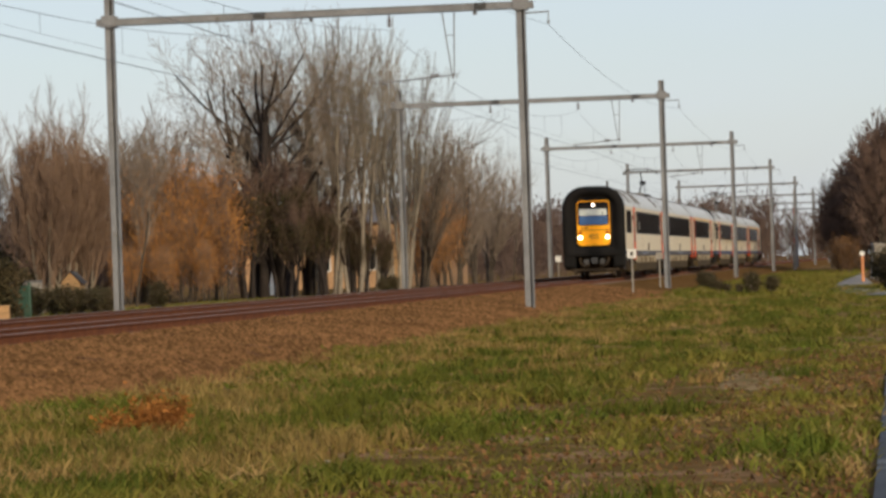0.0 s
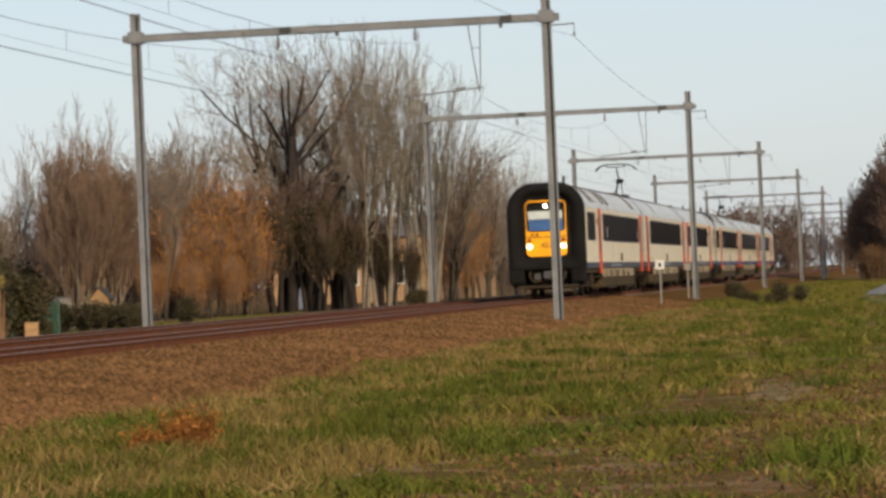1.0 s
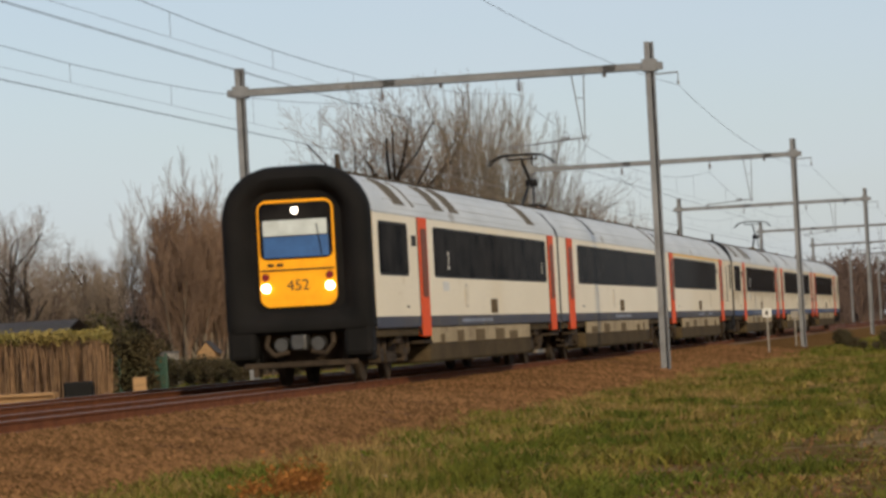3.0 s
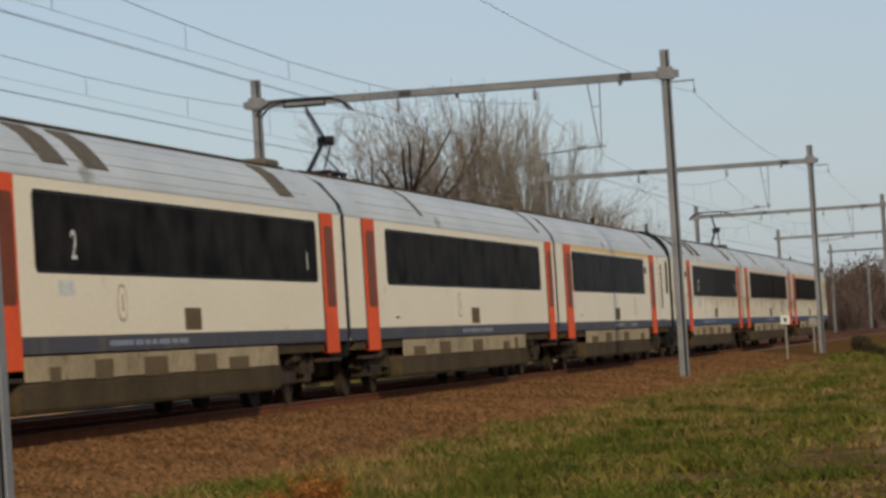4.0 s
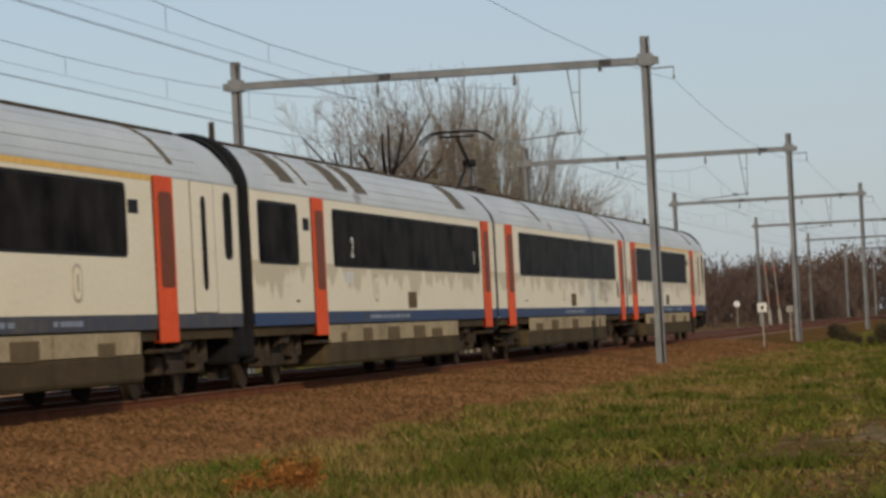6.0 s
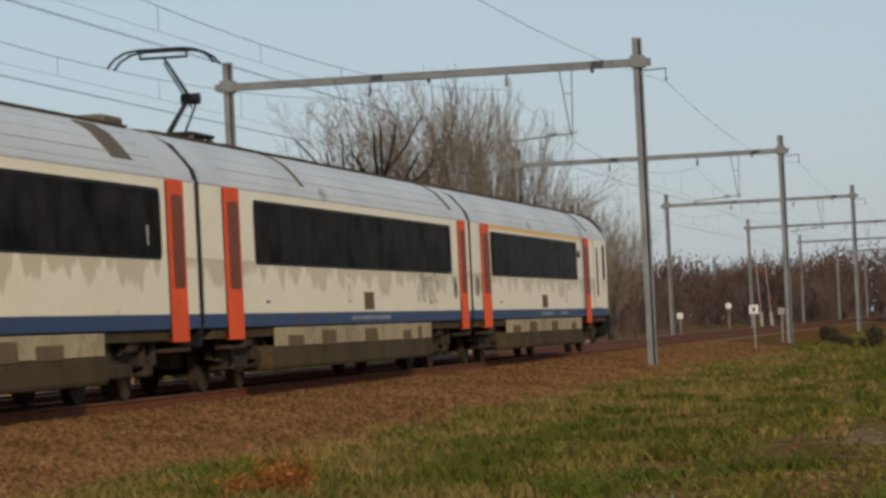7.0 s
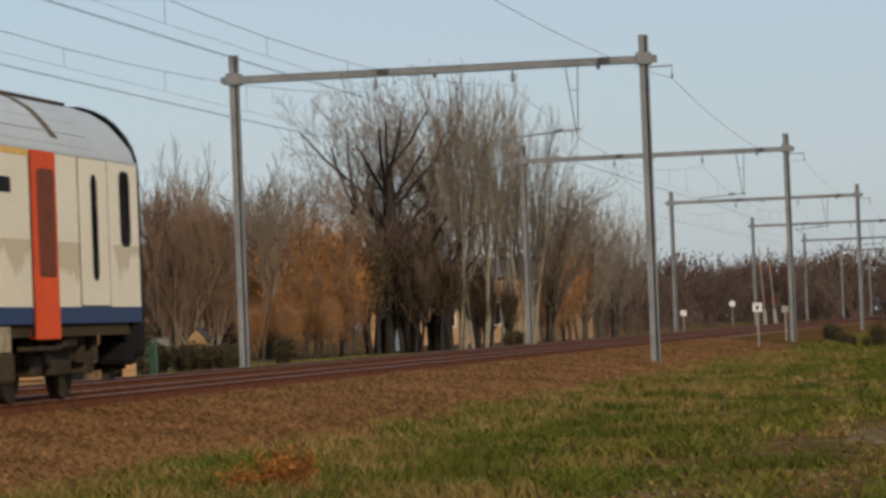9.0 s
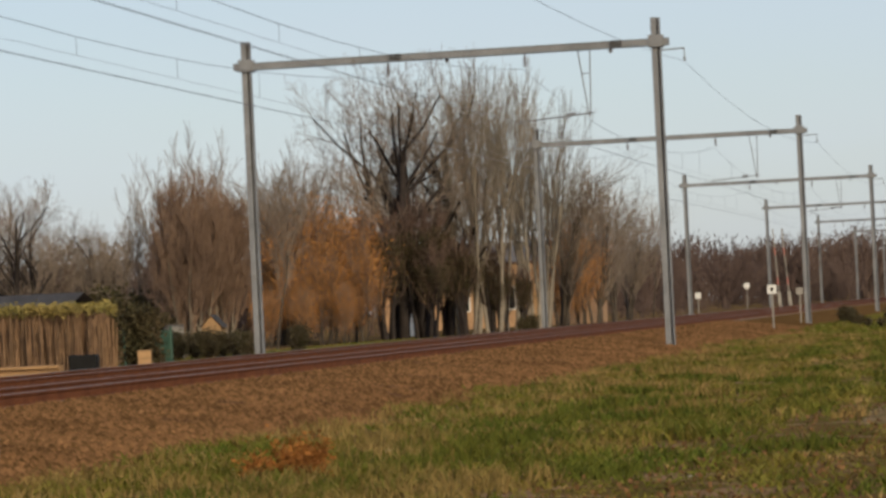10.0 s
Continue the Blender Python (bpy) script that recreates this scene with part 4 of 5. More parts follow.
WOODS = "bare trees beyond the tracks"
tall = tree("bare_tree", "tall leafless grey tree with upright forked limbs", "tree", WOODS, 11, TWIG, height=12.6, spread_=0.6, splits=(2, 1, 2, 1), depth=4, girth=0.17, clear=0.22, up=0.16, thin=0.008)
place(tall, [(-29.0, 158, 0.9, 0), (-26.6, 160, 1.04, 130), (-31.6, 163, 0.76, 40)])
broad = tree("bare_tree", "broad leafless tree with dark spreading limbs from the base", "tree", WOODS, 12, TWIG, SHADEBARK, height=12.5, spread_=0.86, splits=(2, 1, 2, 1), depth=4, girth=0.27, stems=3, clear=0.14, up=0.12, thin=0.008, lean=0.12, wob=0.09)
place(broad, [(-28.1, 149, 0.98, 0), (-26.8, 151, 1.04, 115), (-45.2, 150, 0.66, 140), (-47.6, 154, 0.66, 20), (-43.6, 157, 0.55, 250)])
pole = tree("bare_tree", "slim leafless tree with pale upright stems", "tree", WOODS, 13, PALEBARK, PALEBARK, height=12.4, spread_=0.40, splits=(2, 1, 2), depth=3, girth=0.12, stems=4, clear=0.2, up=0.25, thin=0.008, wob=0.04)
place(pole, [(-25.5, 151, 1.0, 0), (-24.5, 152, 1.0, 80), (-25.2, 163, 1.06, 250), (-24.2, 164, 0.96, 20), (-23.5, 160, 0.84, 200)])
low = tree("small_bare_tree", "small bushy leafless tree with spreading twigs", "tree", WOODS, 14, TWIG, height=7.8, spread_=0.7, splits=(2, 2, 1), depth=3, girth=0.09, stems=4, clear=0.1, up=0.18, thin=0.009)
place(low, [(-23.2, 166, 1.1, 0), (-23.4, 178, 1.05, 90), (-23.9, 190, 0.95, 150), (-34.2, 154, 1.05, 200), (-35.6, 159, 1.1, 300), (-33.0, 150, 1.12, 60), (-24.8, 205, 0.9, 10), (-36.6, 162, 0.95, 120), (-42.8, 152, 0.72, 40), (-44.2, 158, 0.8, 260), (-47.0, 162, 0.85, 170)])
ochre = tree("ochre_shrub", "tall shrub still holding ochre dead leaves", "shrub", "shrubs with dead leaves", 15, RUSSET, foliage=(OCHRE, 9000, 0.045, 0.45, 9, "thin ochre dead foliage"), height=7.0, spread_=0.5, splits=(2, 2, 2), depth=3, girth=0.07, stems=4, clear=0.05, up=0.35)
place(ochre, [(-30.6, 147, 0.98, 0), (-29.6, 146, 0.86, 70), (-32.2, 148, 0.86, 150), (-28.9, 145, 0.66, 240), (-24.2, 172, 0.86, 100), (-23.6, 176, 0.72, 10), (-33.8, 151, 0.72, 20), (-30.4, 144, 0.62, 300), (-31.6, 144, 0.52, 200), (-33.0, 144, 0.42, 330), (-29.4, 143, 0.4, 45), (-32.4, 142, 0.36, 110), (-30.6, 141, 0.36, 15), (-25.0, 176, 0.6, 215), (-24.5, 181, 0.5, 305)])
ivy = tree("ivy_clad_tree", "dark stems smothered in old ivy", "tree", WOODS, 16, DARKTWIG, SHADEBARK, foliage=(IVY, 7000, 0.055, 0.22, 5.0, "dark ivy foliage"), height=7.4, spread_=0.5, splits=(2, 2, 1), depth=3, girth=0.16, stems=4, clear=0.2, up=0.5)
place(ivy, [(-28.2, 147, 0.86, 0), (-27.0, 148, 0.92, 120), (-25.4, 150, 0.7, 30), (-24.6, 152, 0.6, 200), (-26.2, 147, 0.62, 260), (-24.0, 152, 0.5, 310), (-23.7, 156, 0.45, 75), (-26.7, 153, 0.72, 170), (-25.1, 155, 0.66, 230)])
ball = tree("round_russet_tree", "round dense leafless tree with russet twigs behind the hedge", "tree", "round russet trees", 17, PALETWIG, PALEBARK, height=7.9, spread_=0.5, splits=(3, 2, 2), depth=3, girth=0.08, stems=7, clear=0.12, up=0.3, thin=0.008, lobe=(1.75, 4.1, 3.1))
place(ball, [(-30.3, 121, 0.97, 0), (-29.7, 122.5, 0.88, 120), (-30.2, 119.5, 0.78, 240)])
wisp = tree("wispy_tree", "thin wispy leafless tree", "tree", WOODS, 18, TWIG, height=8.4, spread_=0.5, splits=(2, 2, 2), depth=3, girth=0.08, stems=1, clear=0.2, up=0.4, thin=0.007)
place(wisp, [(-31.9, 121, 0.97, 0), (-32.6, 123, 0.9, 100), (-30.8, 124, 1.0, 40), (-28.9, 128, 0.98, 330), (-30.2, 126, 1.04, 200), (-25.4, 211, 1.1, 60), (-26.6, 220, 1.2, 150), (-25.8, 226, 1.05, 280)])
dark = tree("dark_shrub", "dark evergreen garden shrub, in places standing in for shade", "shrub", "dark shrubs", 19, TWIG, foliage=(IVY, 3600, 0.065, 0.14, 9, "dense dark foliage"), height=1.7, spread_=0.9, splits=(3, 2), depth=2, girth=0.03, stems=6, clear=0.0, up=0.3, thin=0.006)
# the small copies from x -6.8 to -9.6 stand in for low shadow
place(dark, [(-26.6, 104, 0.56, 0), (-25.9, 103.5, 0.5, 45), (-24.9, 102.6, 0.5, 135), (-27.3, 105.2, 0.54, 225), (-23.8, 101.4, 0.46, 315), (-25.4, 103, 0.56, 90), (-24.3, 102, 0.5, 200), (-28.0, 106, 0.58, 30), (-33.4, 121, 1.5, 60), (-32.5, 122, 1.35, 10), (-34.6, 124, 1.4, 100), (-31.4, 124, 1.1, 220), (-30.9, 119, 0.9, 300), (-24.6, 112, 0.55, 160), (-22.9, 150, 0.4, 180), (-23.3, 156, 0.45, 80), (-6.1, 136, 0.55, 0), (-5.5, 138, 0.42, 130), (-7.4, 141, 0.26, 75), (-8.1, 147, 0.3, 190), (-6.8, 139, 0.24, 280), (-8.6, 152, 0.28, 340), (-1.0, 150, 1.0, 40), (-0.6, 148, 1.1, 200), (-0.2, 147, 1.1, 250), (-9.0, 158, 0.45, 30), (-9.6, 162, 0.5, 100)])
edge = tree("roadside_tree", "dense dark brown leafless tree beside the path", "tree", "trees beside the path", 20, DARKTWIG, height=13.5, spread_=0.75, splits=(2, 2, 2), depth=3, girth=0.2, stems=5, clear=0.08, up=0.35, thin=0.03, lobe=(4.2, 6.5, 6.6))
place(edge, [(-3.0, 305, 1.0, 0), (-1.2, 300, 1.1, 100), (-5.0, 320, 0.8, 200), (-6.3, 330, 0.68, 20), (-0.4, 290, 1.12, 300), (-4.2, 298, 0.72, 60), (-2.2, 286, 0.9, 140), (-7.4, 345, 0.62, 80), (-1.9, 312, 1.08, 10), (-3.6, 316, 0.9, 230), (-5.6, 312, 0.6, 280), (-5.7, 318, 0.78, 45), (-6.6, 324, 0.64, 165)])
bush = tree("russet_bush", "low russet bush beside the path", "shrub", "", 21, RUSSET, foliage=(LITTER, 3000, 0.08, 0.25, 9, "russet dead foliage"), height=3.0, spread_=0.9, splits=(3, 3), depth=2, girth=0.05, stems=6, clear=0.0, up=0.3)
place(bush, [(-5.4, 270, 0.95, 0), (-4.6, 268, 0.85, 100)])


def build_far_woods():
    """Brown woods that close the view on both sides of the line and where it fades away."""
    rng = np.random.default_rng(31)
    kinds = []
    for _ in range(7):
        segs = grow(rng, 1.0, 0.75, (2, 1, 1), 3, 0.0, 0.012, 3, 0.05, 0.3, 0.0055)
        kinds.append(prisms([g for g in segs if g[1] > 0.0056 or rng.random() < 0.45], 3))
    spots = []
    for count, x0, x1, y0, y1, h0, h1 in ((74, -58, -24.5, 330, 470, 4.5, 8.5), (84, -78, -21, 520, 640, 6.0, 13.0), (26, -23, 6, 640, 760, 8, 12), (30, -82, -48, 190, 280, 4, 6.5), (64, -60, -38, 152, 200, 4.4, 6.2), (14, -36, -25.5, 230, 290, 3, 5), (46, -50, -28, 560, 640, 9, 12.5)):
        for i in range(count):
            spots.append((x0 + (x1 - x0) * rng.random(), y0 + (y1 - y0) * rng.random(), rng.uniform(h0, h1)))
    pts, fcs, n = [], [], 0
    for x, y, h in spots:
        p, f = kinds[rng.integers(0, 7)]
        a = rng.uniform(0, 2 * pi)
        q = p * h * np.array((1.1, 1.1, 1.0))
        q = np.stack([q[:, 0] * cos(a) - q[:, 1] * sin(a), q[:, 0] * sin(a) + q[:, 1] * cos(a), q[:, 2]], 1)
        pts.append(q + np.array((x, y, -0.5)))
        fcs.append(f + n)
        n += len(p)
    ob = raw("far_woods", np.concatenate(pts), np.concatenate(fcs), FARTWIG, None, "distant brown leafless woods along the line")
    tagged(ob, "", "woods", "", "stuff")


build_far_woods()


def waves(x, y, seed, size):
    """Smooth random patches, from about -1 to 1."""
    rng = np.random.default_rng(seed)
    out = np.zeros(len(x))
    for k in range(9):
        a, f = rng.uniform(0, 2 * pi), rng.uniform(0.6, 2.2) / size
        out += np.sin(f * (x * cos(a) + 0.5 * y * sin(a)) * 2 * pi / 3 + rng.uniform(0, 6.28))
    return out / 3.2


def blades(rng, x, y, h, w, lean):
    """Tapered bent blades standing on the ground: points and faces."""
    n = len(x)
    yu = y - 60
    u = x + 0.225e-4 * yu ** 2 - 0.044e-6 * yu ** 3
    z = np.interp(u, *zip(*GROUND)) - 0.03
    a, b = rng.uniform(0, 2 * pi, n), rng.uniform(0, 2 * pi, n)
    fall = lean * h
    ca, sa, cb, sb = np.cos(a), np.sin(a), np.cos(b), np.sin(b)
    p0 = np.stack([x - w * ca, y - w * sa, z], 1)
    p1 = np.stack([x + w * ca, y + w * sa, z], 1)
    m1 = np.stack([x + 0.8 * w * ca + 0.35 * fall * cb, y + 0.8 * w * sa + 0.35 * fall * sb, z + 0.62 * h], 1)
    m0 = np.stack([x - 0.8 * w * ca + 0.35 * fall * cb, y - 0.8 * w * sa + 0.35 * fall * sb, z + 0.62 * h], 1)
    t1 = np.stack([x + 0.2 * w * ca + fall * cb, y + 0.2 * w * sa + fall * sb, z + h], 1)
    t0 = np.stack([x - 0.2 * w * ca + fall * cb, y - 0.2 * w * sa + fall * sb, z + h], 1)
    pts = np.stack([p0, p1, m1, m0, t1, t0], 1).reshape(-1, 3)
    quad = np.array(((0, 1, 2, 3), (3, 2, 4, 5)))
    return pts, (np.arange(n)[:, None, None] * 6 + quad[None]).reshape(-1, 4)


def build_grass():
    rng = np.random.default_rng(5)
    # short sward
    count = 120000
    y = 21 + 144 * rng.random(count) ** 2.0
    x = -9.9 + 9.6 * rng.random(count)
    bare = waves(x, y, 2, 2.2) + 0.8 * (x + 4.3) / 4 + 0.5 * waves(x, y, 8, 0.6) + 0.75 * np.clip((32 - y) / 7, 0, 1)
    keep = (bare < 0.25 + 0.8 * rng.random(count)) & (((x + 1.95) / 0.95) ** 2 + ((y - 44.0) / 6.5) ** 2 > 0.5 + 0.6 * rng.random(count))
    stray = ~keep & (rng.random(count) < 0.5)
    keep |= stray
    tall_ = np.clip(0.8 + 0.75 * waves(x, y, 3, 1.3) + 0.35 * waves(x, y, 4, 0.45), 0.3, 2.0)
    tall_ = np.where(stray, 0.35, tall_)[keep]
    x, y = x[keep], y[keep]
    extra = 9000
    x, y = np.concatenate([x, -23.0 - 5.5 * rng.random(extra)]), np.concatenate([y, 78 + 75 * rng.random(extra)])
    tall_ = np.concatenate([tall_, np.full(extra, 0.8)])
    beyond = 14000
    x, y = np.concatenate([x, -10.2 + 6.5 * rng.random(beyond)]), np.concatenate([y, 130 + 170 * rng.random(beyond)])
    tall_ = np.concatenate([tall_, np.full(beyond, 1.6)])
    n = len(x)
    pts, faces = blades(rng, x, y, tall_ * rng.uniform(0.04, 0.12, n) + 0.03, rng.uniform(0.005, 0.011, n) * (1 + y / 55), rng.uniform(0.3, 1.5, n))
    tagged(raw("grass", pts, faces, BLADE, None, "short uneven green and straw-coloured grass"), "", "grass", "", "stuff")
    # standing tufts, lush ones in the middle of the verge and dry ones along the ballast and near the camera
    for name, label, material, seed, tufts, per, tall_by in (
            ("lush_grass_tufts", "lush dark green grass tufts standing in the verge", LUSH, 51, 1500, 42, 1.0),
            ("dry_grass_tufts", "dry straw-coloured grass tufts along the ballast edge", STRAW, 52, 1300, 36, 1.15)):
        rng = np.random.default_rng(seed)
        y = 22 + 100 * rng.random(tufts * 3) ** 1.7
        x = -9.6 + 8.6 * rng.random(tufts * 3)
        if material is LUSH:
            want = 0.9 * waves(x, y, 61, 1.6) - ((x + 5.6) / 2.6) ** 2 * 0.5 - 0.5 * np.clip((30 - y) / 5, 0, 1)
        else:
            want = 0.9 * waves(x, y, 62, 1.5) - np.clip((x + 8.2) / 2.2, 0, 3) * 0.6 + 0.9 * np.clip((35 - y) / 5, 0, 1) * (x < -4.5)
        pick = np.argsort(-want - 0.2 * rng.normal(0, 1, len(x)))[:tufts]
        x, y = x[pick], y[pick]
        size = rng.uniform(0.5, 1.25, tufts) * tall_by
        r = 0.10 * size
        bx = (x[:, None] + rng.normal(0, 1, (tufts, per)) * r[:, None]).ravel()
        by = (y[:, None] + rng.normal(0, 1, (tufts, per)) * r[:, None] * 1.4).ravel()
        n = len(bx)
        h = np.repeat(size, per) * rng.uniform(0.06, 0.19, n)
        pts, faces = blades(rng, bx, by, h, rng.uniform(0.004, 0.008, n) * (1 + by / 60), rng.uniform(0.15, 0.9, n))
        tagged(raw(name, pts, faces, material, None, label), "", "grass tufts", "", "stuff")


build_grass()


def build_leaf_litter():
    rng = np.random.default_rng(77)
    n = 6500
    y = 22 + 34 * rng.random(n) ** 1.3
    x = -0.45 - 5.5 * rng.random(n) ** 1.5
    yu = y - 60
    z = np.interp(x + 0.225e-4 * yu ** 2 - 0.044e-6 * yu ** 3, *zip(*GROUND)) + 0.015
    p, f = leaves(rng, np.stack([x, y, z + 0.02 * rng.random(n)], 1), n, 0.026, 0.012)
    tagged(raw("leaf_litter", p, f, LITTER, None, "curled brown fallen leaves scattered over bare soil"), "", "leaf litter", "", "stuff")


build_leaf_litter()


def build_dead_clump(x, y, seed, k):
    rng = np.random.default_rng(seed)
    t = thing("dead_fern_clump", "withered orange-brown plant clump in the grass", "dead plant", "withered clumps in the verge")
    segs = grow(rng, 0.30 * k, 0.9, (2, 2), 2, 0.3, 0.006, 8, 0.0, 0.1, 0.004)
    p, f = prisms(segs, 3)
    raw("stalk_tuft", p, f, DEAD, t)
    p, f = leaves(rng, np.array([s[2] for s in segs]), 600, 0.022, 0.06)
    raw("withered_foliage", p, f, DEAD, t, "curled orange-brown leaves")
    t.matrix_world = pose(x, y, ground_z(x, y))


build_dead_clump(-7.05, 31.8, 41, 1.5)
build_dead_clump(-6.85, 31.5, 42, 1.25)
build_dead_clump(-7.22, 31.6, 43, 1.0)


# ---- gardens beyond the tracks ----
def build_hedge():
    rng = np.random.default_rng(61)
    h = thing("clipped_hedge", "clipped hedge with bare brown sides and yellow-green top", "hedge")
    n = 2600
    x, y = rng.uniform(-31.5, -23.55, n), rng.uniform(84.4, 85.9, n)
    segs = [(np.array((a, b, -0.5)), 0.022, np.array((a + rng.normal(0, 0.06), b + rng.normal(0, 0.06), rng.uniform(0.7, 1.3))), 0.014) for a, b in zip(x, y)]
    p, f = prisms(segs, 3)
    tagged(raw("stem_growth", p, f, REED, h, "bare brown upright stems"), kind="stuff")
    c = np.stack([rng.uniform(-31.5, -23.5, 900), rng.uniform(84.3, 86.0, 900), rng.uniform(1.22, 1.40, 900)], 1)
    p, f = leaves(rng, c, 14000, 0.045, 0.06)
    raw("foliage", p, f, HEDGE, h, "yellow-green clipped top")
    c = np.stack([rng.uniform(-23.5, -22.7, 300), rng.uniform(86.0, 87.2, 300), rng.uniform(-0.2, 1.25, 300)], 1)
    p, f = leaves(rng, c, 6000, 0.05, 0.09)
    raw("end_growth", p, f, IVY, h, "dark green hedge end")
    part("core", box((-31.5, 84.9, -0.45), (-23.7, 85.5, 1.2)), REED, h)


build_hedge()


def build_shed(x0, x1, y, eaves, ridge, name, label):
    s = thing(name, label, "shed")
    part("wall", box((x0, y, -0.4), (x1, y + 3.0, eaves)), REED, s, "dark timber walls")
    bm = bmesh.new()
    v = [bm.verts.new(c) for c in ((x0 - 0.2, y - 0.3, eaves - 0.05), (x1 + 0.2, y - 0.3, eaves - 0.05), (x1 + 0.2, y + 1.5, ridge), (x0 - 0.2, y + 1.5, ridge), (x0 - 0.2, y + 3.3, eaves - 0.05), (x1 + 0.2, y + 3.3, eaves - 0.05))]
    bm.faces.new(v[:4])
    bm.faces.new((v[3], v[2], v[5], v[4]))
    bmesh.ops.solidify(bm, geom=bm.faces[:], thickness=0.06)
    part("roof", bm, TILE, s, "grey felt roof")


build_shed(-38.5, -32.4, 112, 1.65, 2.05, "garden_shed", "low garden shed with a grey felt roof behind the hedge")


def build_hut():
    h = thing("small_timber_hut", "small pale timber hut with a pitched roof among shrubs", "hut")
    outline = [(-0.42, -0.4), (0.42, -0.4), (0.42, 1.0), (0, 1.42), (-0.42, 1.0)]
    part("wall", plate_y(outline, 0, 0.9), WOOD, h, "pale timber gable wall")
    for s in (-1, 1):
        bm = bmesh.new()
        v = [bm.verts.new(c) for c in ((0, -0.1, 1.46), (s * 0.55, -0.1, 0.93), (s * 0.55, 1.0, 0.93), (0, 1.0, 1.46))]
        bm.faces.new(v)
        bmesh.ops.solidify(bm, geom=bm.faces[:], thickness=0.04)
        part("roof_slope", bm, TILE, h)
    h.matrix_world = pose(-27.6, 112.5, -0.1)
    h.scale = (0.75, 0.75, 0.8)
    b = thing("rain_barrel", "pale grey plastic water barrel in the garden", "barrel", "garden barrels")
    part("drum", rod((0, 0, -0.4), (0, 0, 0.75), 0.32, None, 20), EDGE, b)
    part("rim", rod((0, 0, 0.72), (0, 0, 0.79), 0.34, None, 20), TILE, b)
    b.matrix_world = pose(-28.5, 111, 0)
    copy_thing(b, pose(-29.6, 111.5, 0))


build_hut()


def build_garden_fence():
    f = thing("mesh_fence", "dark green wire mesh garden fence with posts", "fence")
    for i in range(4):
        a, b = -24.75 + i * 0.3, 91.0 + i * 0.5
        part("post", rod((a, b, -0.5), (a, b, 0.75), 0.045), GREEN, f)
        if i:
            part("mesh_panel", raw_panel((a - 0.3, b - 0.5), (a, b), -0.3, 0.65), GREEN, f)
    p = thing("timber_block", "rough pale timber block standing by the hedge", "timber block", "timber by the hedge")
    part("block", box((-0.17, -0.15, -0.4), (0.17, 0.15, 0.2), None, 0.02), WOOD, p)
    p.matrix_world = pose(-22.35, 84, 0, 0, 0, 12)
    q = thing("timber_stack", "stack of pale sawn planks in front of the hedge", "timber stack", "timber by the hedge")
    for i in range(5):
        part("plank", box((-1.2, -0.3 + 0.12 * (i % 2), -0.40 + i * 0.075), (0.7, 0.3, -0.335 + i * 0.075), None, 0.006), WOOD, q)
    q.matrix_world = pose(-24.2, 80.5, 0, 0, 0, 4)
    c = thing("dark_crate", "dark tarpaulin-covered crate by the hedge", "crate", "timber by the hedge")
    part("body", box((-0.35, -0.3, -0.42), (0.35, 0.3, 0.18), None, 0.05), GASKET, c)
    c.matrix_world = pose(-23.2, 81.5, 0, 0, 0, 8)


def raw_panel(a, b, z0, z1):
    """A wire mesh panel: upright and level wires."""
    bm = bmesh.new()
    n = 12
    for i in range(n):
        w = i / n
        x, y = a[0] + (b[0] - a[0]) * w, a[1] + (b[1] - a[1]) * w
        box((x - 0.012, y - 0.02, z0), (x + 0.012, y + 0.02, z1), bm)
    for k in range(5):
        z = z0 + (z1 - z0) * k / 4
        rod((a[0], a[1], z), (b[0], b[1], z), 0.012, bm, 4)
    return bm


build_garden_fence()


def build_house():
    h = thing("tan_house", "low tan rendered house seen through bare trees", "house")
    part("wall", box((-41.5, 215, -0.5), (-28.4, 223, 3.75)), TAN, h, "sunlit tan rendered walls")
    bm = bmesh.new()
    v = [bm.verts.new(c) for c in ((-41.9, 214.6, 3.7), (-28.0, 214.6, 3.7), (-29.0, 219, 5.0), (-40.9, 219, 5.0), (-41.9, 223.4, 3.7), (-28.0, 223.4, 3.7))]
    for q in ((0, 1, 2, 3), (3, 2, 5, 4), (1, 5, 2), (4, 0, 3)):
        bm.faces.new([v[i] for i in q])
    part("roof", bm, TILE, h, "shallow grey tiled roof")
    for x in (-36.6, -33.7, -30.6):
        w = part("window", box((x - 0.6, 214.93, 0.7), (x + 0.6, 215.02, 2.2)), WHITE, h, "white framed window")
        for k in (-0.28, 0.28):
            part("pane", box((x + k - 0.24, 214.9, 0.78), (x + k + 0.24, 214.94, 2.12)), GLASS, w)
    part("door", box((-32.6, 214.93, -0.45), (-31.7, 215.02, 1.7)), WOOD, h)


build_house()


def build_tarpaulin():
    rng = random.Random(8)
    bm = bmesh.new()
    bmesh.ops.create_cone(bm, cap_ends=True, segments=14, radius1=0.75, radius2=0.12, depth=1.5)
    bmesh.ops.subdivide_edges(bm, edges=bm.edges[:], cuts=2)
    for v in bm.verts:
        v.co += Vector((rng.uniform(-0.1, 0.1), rng.uniform(-0.1, 0.1), rng.uniform(-0.05, 0.05)))
    t = part("white_tarpaulin", bm, WHITE, None, "crumpled white tarpaulin over a garden heap")
    tagged(t, "", "tarpaulin")
    t.matrix_world = pose(-32.6, 176, 0.25)


build_tarpaulin()


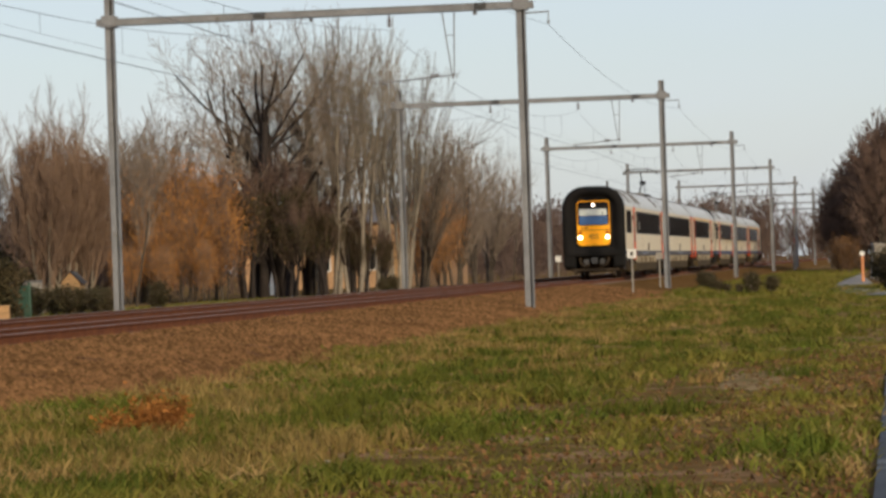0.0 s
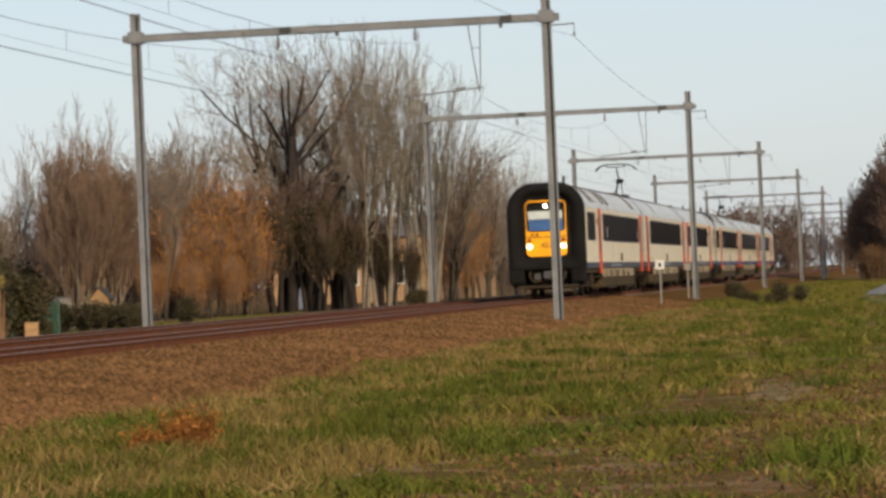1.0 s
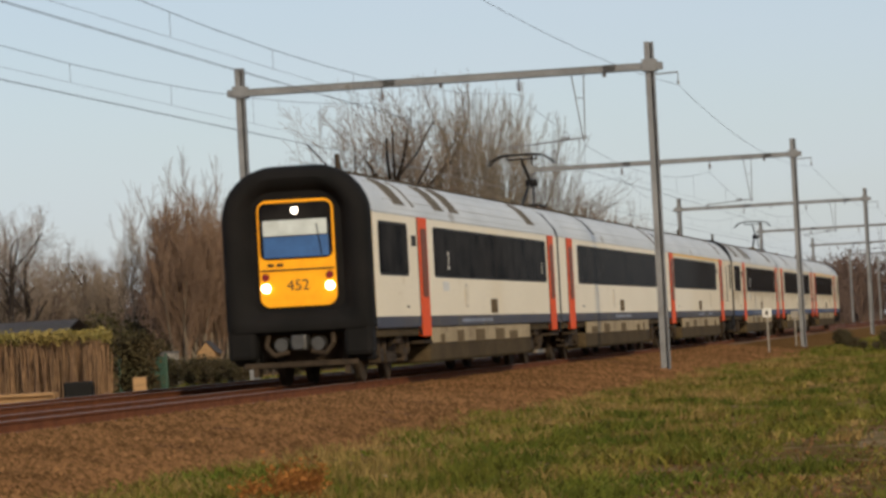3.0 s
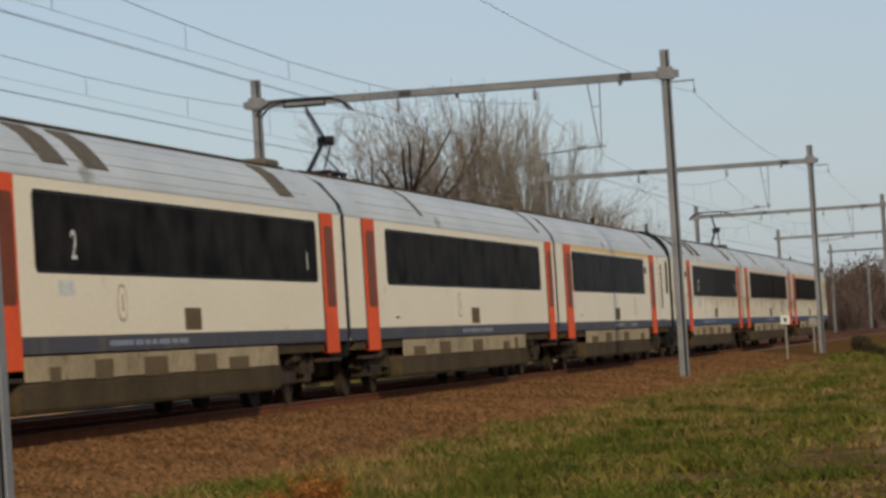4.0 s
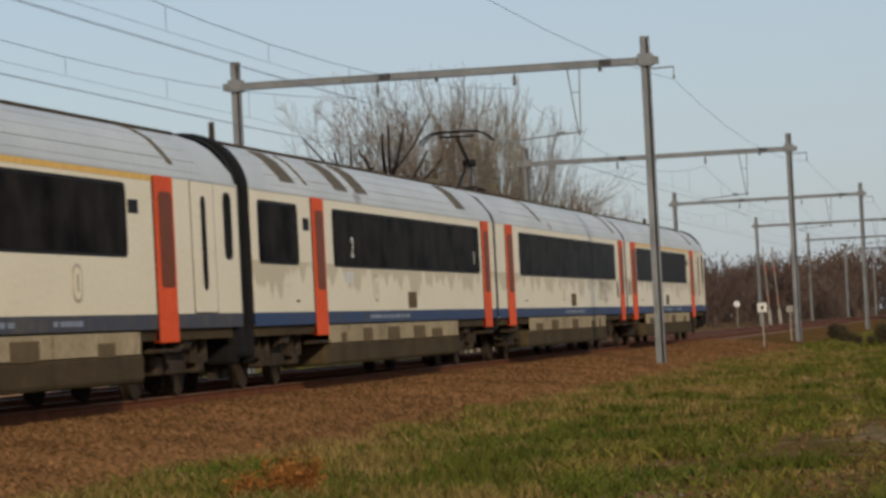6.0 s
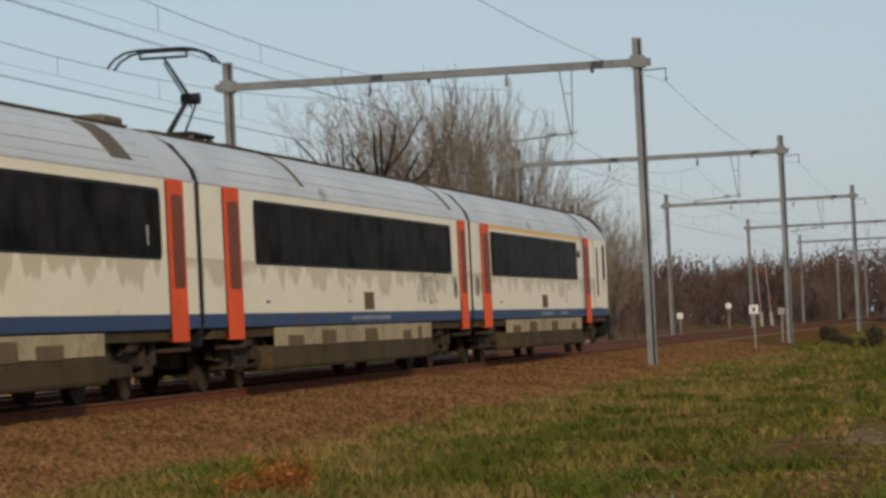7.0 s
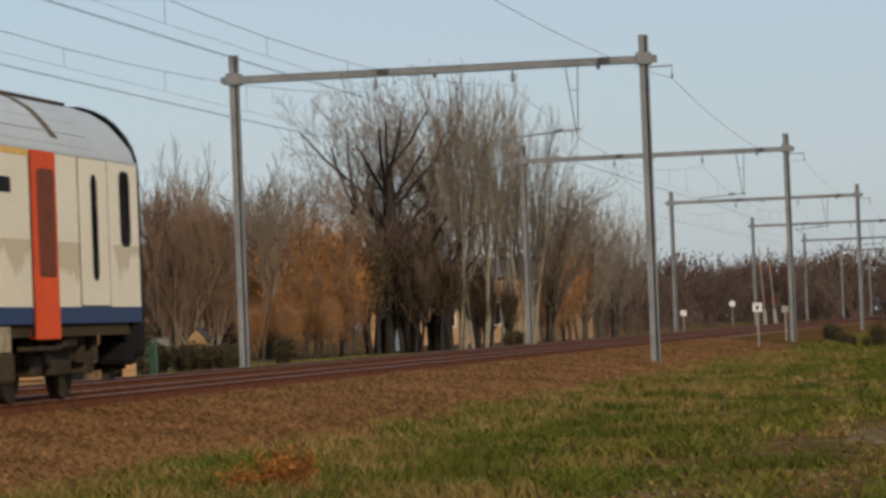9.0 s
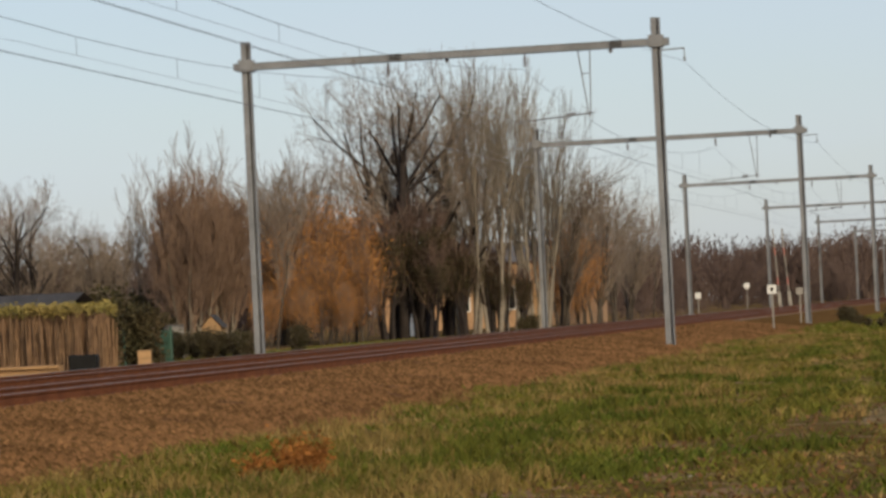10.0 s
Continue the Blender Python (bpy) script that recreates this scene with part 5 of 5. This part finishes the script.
# ---- trackside signs and the level crossing ----
def build_sign(name, label, x, y, z, size, round_=False, bars=True, face=None):
    s = thing(name, label, "trackside sign", "trackside signs")
    g = -0.75
    part("post", rod((0, 0.03, g), (0, 0.03, z), 0.035, None, 10), EDGE, s)
    if round_:
        part("disc", rod((0, 0, z), (0, 0.02, z), size / 2, None, 24), WHITE, s, "round white plate")
    else:
        part("plate", box((-size / 2, -0.01, z - size / 2), (size / 2, 0.012, z + size / 2), None, 0.008), face or WHITE, s, "square plate")
    if bars:
        part("symbol", box((-size * 0.16, -0.022, z - size * 0.22), (size * 0.16, -0.008, z + size * 0.2)), INK, s)
    s.matrix_world = pose(x, y, 0)


build_sign("trackside_sign", "square white trackside sign on a short leaning post", -10.35, 130.0, 1.04, 0.34)
build_sign("marker_post", "small white marker plate on a post beyond the tracks", -21.3, 211.0, 1.02, 0.36, False, False)
build_sign("marker_disc", "round white marker disc on a post beyond the tracks", -21.7, 250.0, 1.6, 0.45, True, False)
build_sign("marker_post", "low grey marker plate on a post beside the ballast", -10.9, 152.0, 0.95, 0.30, False, False, EDGE)


def build_barrier(x, y, lean, label):
    b = thing("crossing_barrier", label, "level crossing barrier", "raised level crossing barriers")
    part("post", box((-0.14, -0.14, -0.5), (0.14, 0.14, 1.1), None, 0.02), EDGE, b, "grey barrier housing")
    arm = part("boom", box((-0.05, -0.03, 0.9), (0.05, 0.03, 6.4), None, 0.01), EDGE, b, "raised pale boom")
    for z in (1.7, 4.2):
        part("band", box((-0.055, -0.035, z), (0.055, 0.035, z + 0.6)), TAIL_RED, arm, "red band")
    part("counterweight", box((-0.12, -0.08, 0.3), (0.12, 0.08, 0.95), None, 0.02), BOGIE, b)
    b.matrix_world = pose(x, y, 0, 0, lean, 0)


TAIL_RED = mat("barrier_red", (0.42, 0.16, 0.13), rough=0.5)
build_barrier(-9.9, 300, 1.0, "raised white and red level crossing barrier near the path")
build_barrier(-22.6, 292, -3.0, "raised white and red level crossing barrier beyond the tracks")
build_barrier(-21.9, 294, -4.0, "second raised white and red barrier beyond the tracks")


def build_bollard():
    b = thing("path_bollard", "short orange bollard with a round white reflector by the path", "bollard")
    part("body", rod((0, 0, -0.8), (0, 0, 0.62), 0.075, None, 16, 0.065), BOLLARD, b)
    part("reflector", rod((0, -0.02, 0.74), (0, 0.06, 0.74), 0.14, None, 20), WHITE, b, "round white reflector")
    b.matrix_world = pose(-2.55, 186, 0)
    c = thing("concrete_cabinet", "weathered pale concrete cabinet beside the path", "cabinet")
    part("body", box((-0.55, -0.4, -0.8), (0.55, 0.4, 1.12), None, 0.06), EDGE, c)
    part("lid", box((-0.62, -0.47, 1.1), (0.62, 0.47, 1.26), None, 0.04), EDGE, c)
    c.matrix_world = pose(-1.65, 198, 0, 0, 5, 12)


BOLLARD = mat("bollard_orange", (0.75, 0.30, 0.12), rough=0.5)
build_bollard()


# ---- bare patch and litter in the verge ----
def build_patch(x, y, rx, ry, seed):
    verts, faces = [(x, y, ground_z(x, y) + 0.03)], []
    for f, up in ((0.35, 0.03), (0.75, 0.015), (1.0, -0.02)):
        for i in range(28):
            a = 2 * pi * i / 28
            k = f * (0.8 + 0.4 * noise.noise(Vector((cos(a) * 1.7, sin(a) * 1.7, seed))))
            px, py = x + rx * k * cos(a), y + ry * k * sin(a)
            verts.append((px, py, ground_z(px, py) + up))
    for i in range(28):
        j = (i + 1) % 28
        faces.append((0, 1 + i, 1 + j))
        for r in (0, 28):
            faces.append((1 + r + i, 29 + r + i, 29 + r + j, 1 + r + j))
    tagged(raw("bare_soil_patch", verts, faces, DIRT, None, "pale bare sandy patch worn in the grass", True), "", "soil patch", "bare patches in the verge", "structure")


build_patch(-2.05, 44.5, 0.62, 4.4, 3)
build_patch(-1.62, 47.5, 0.4, 3.0, 6)


def build_litter():
    rng = random.Random(4)
    for i, (x, y) in enumerate(((-6.9, 35.6), (-3.2, 30.2), (-2.2, 21.6), (-4.6, 27.0), (-1.2, 26.5))):
        bm = bmesh.new()
        bmesh.ops.create_icosphere(bm, subdivisions=2, radius=0.016)
        for v in bm.verts:
            v.co = Vector((v.co.x * 1.4, v.co.y, v.co.z * 0.6)) * rng.uniform(0.85, 1.15)
        o = part("pale_pebble", bm, WHITE if i == 0 else EDGE, None, "small pale stone lying in the grass")
        tagged(o, "", "stone", "pale stones in the verge")
        o.matrix_world = pose(x, y, ground_z(x, y) + 0.03 + (0.06 if i == 0 else 0))


build_litter()


motions()
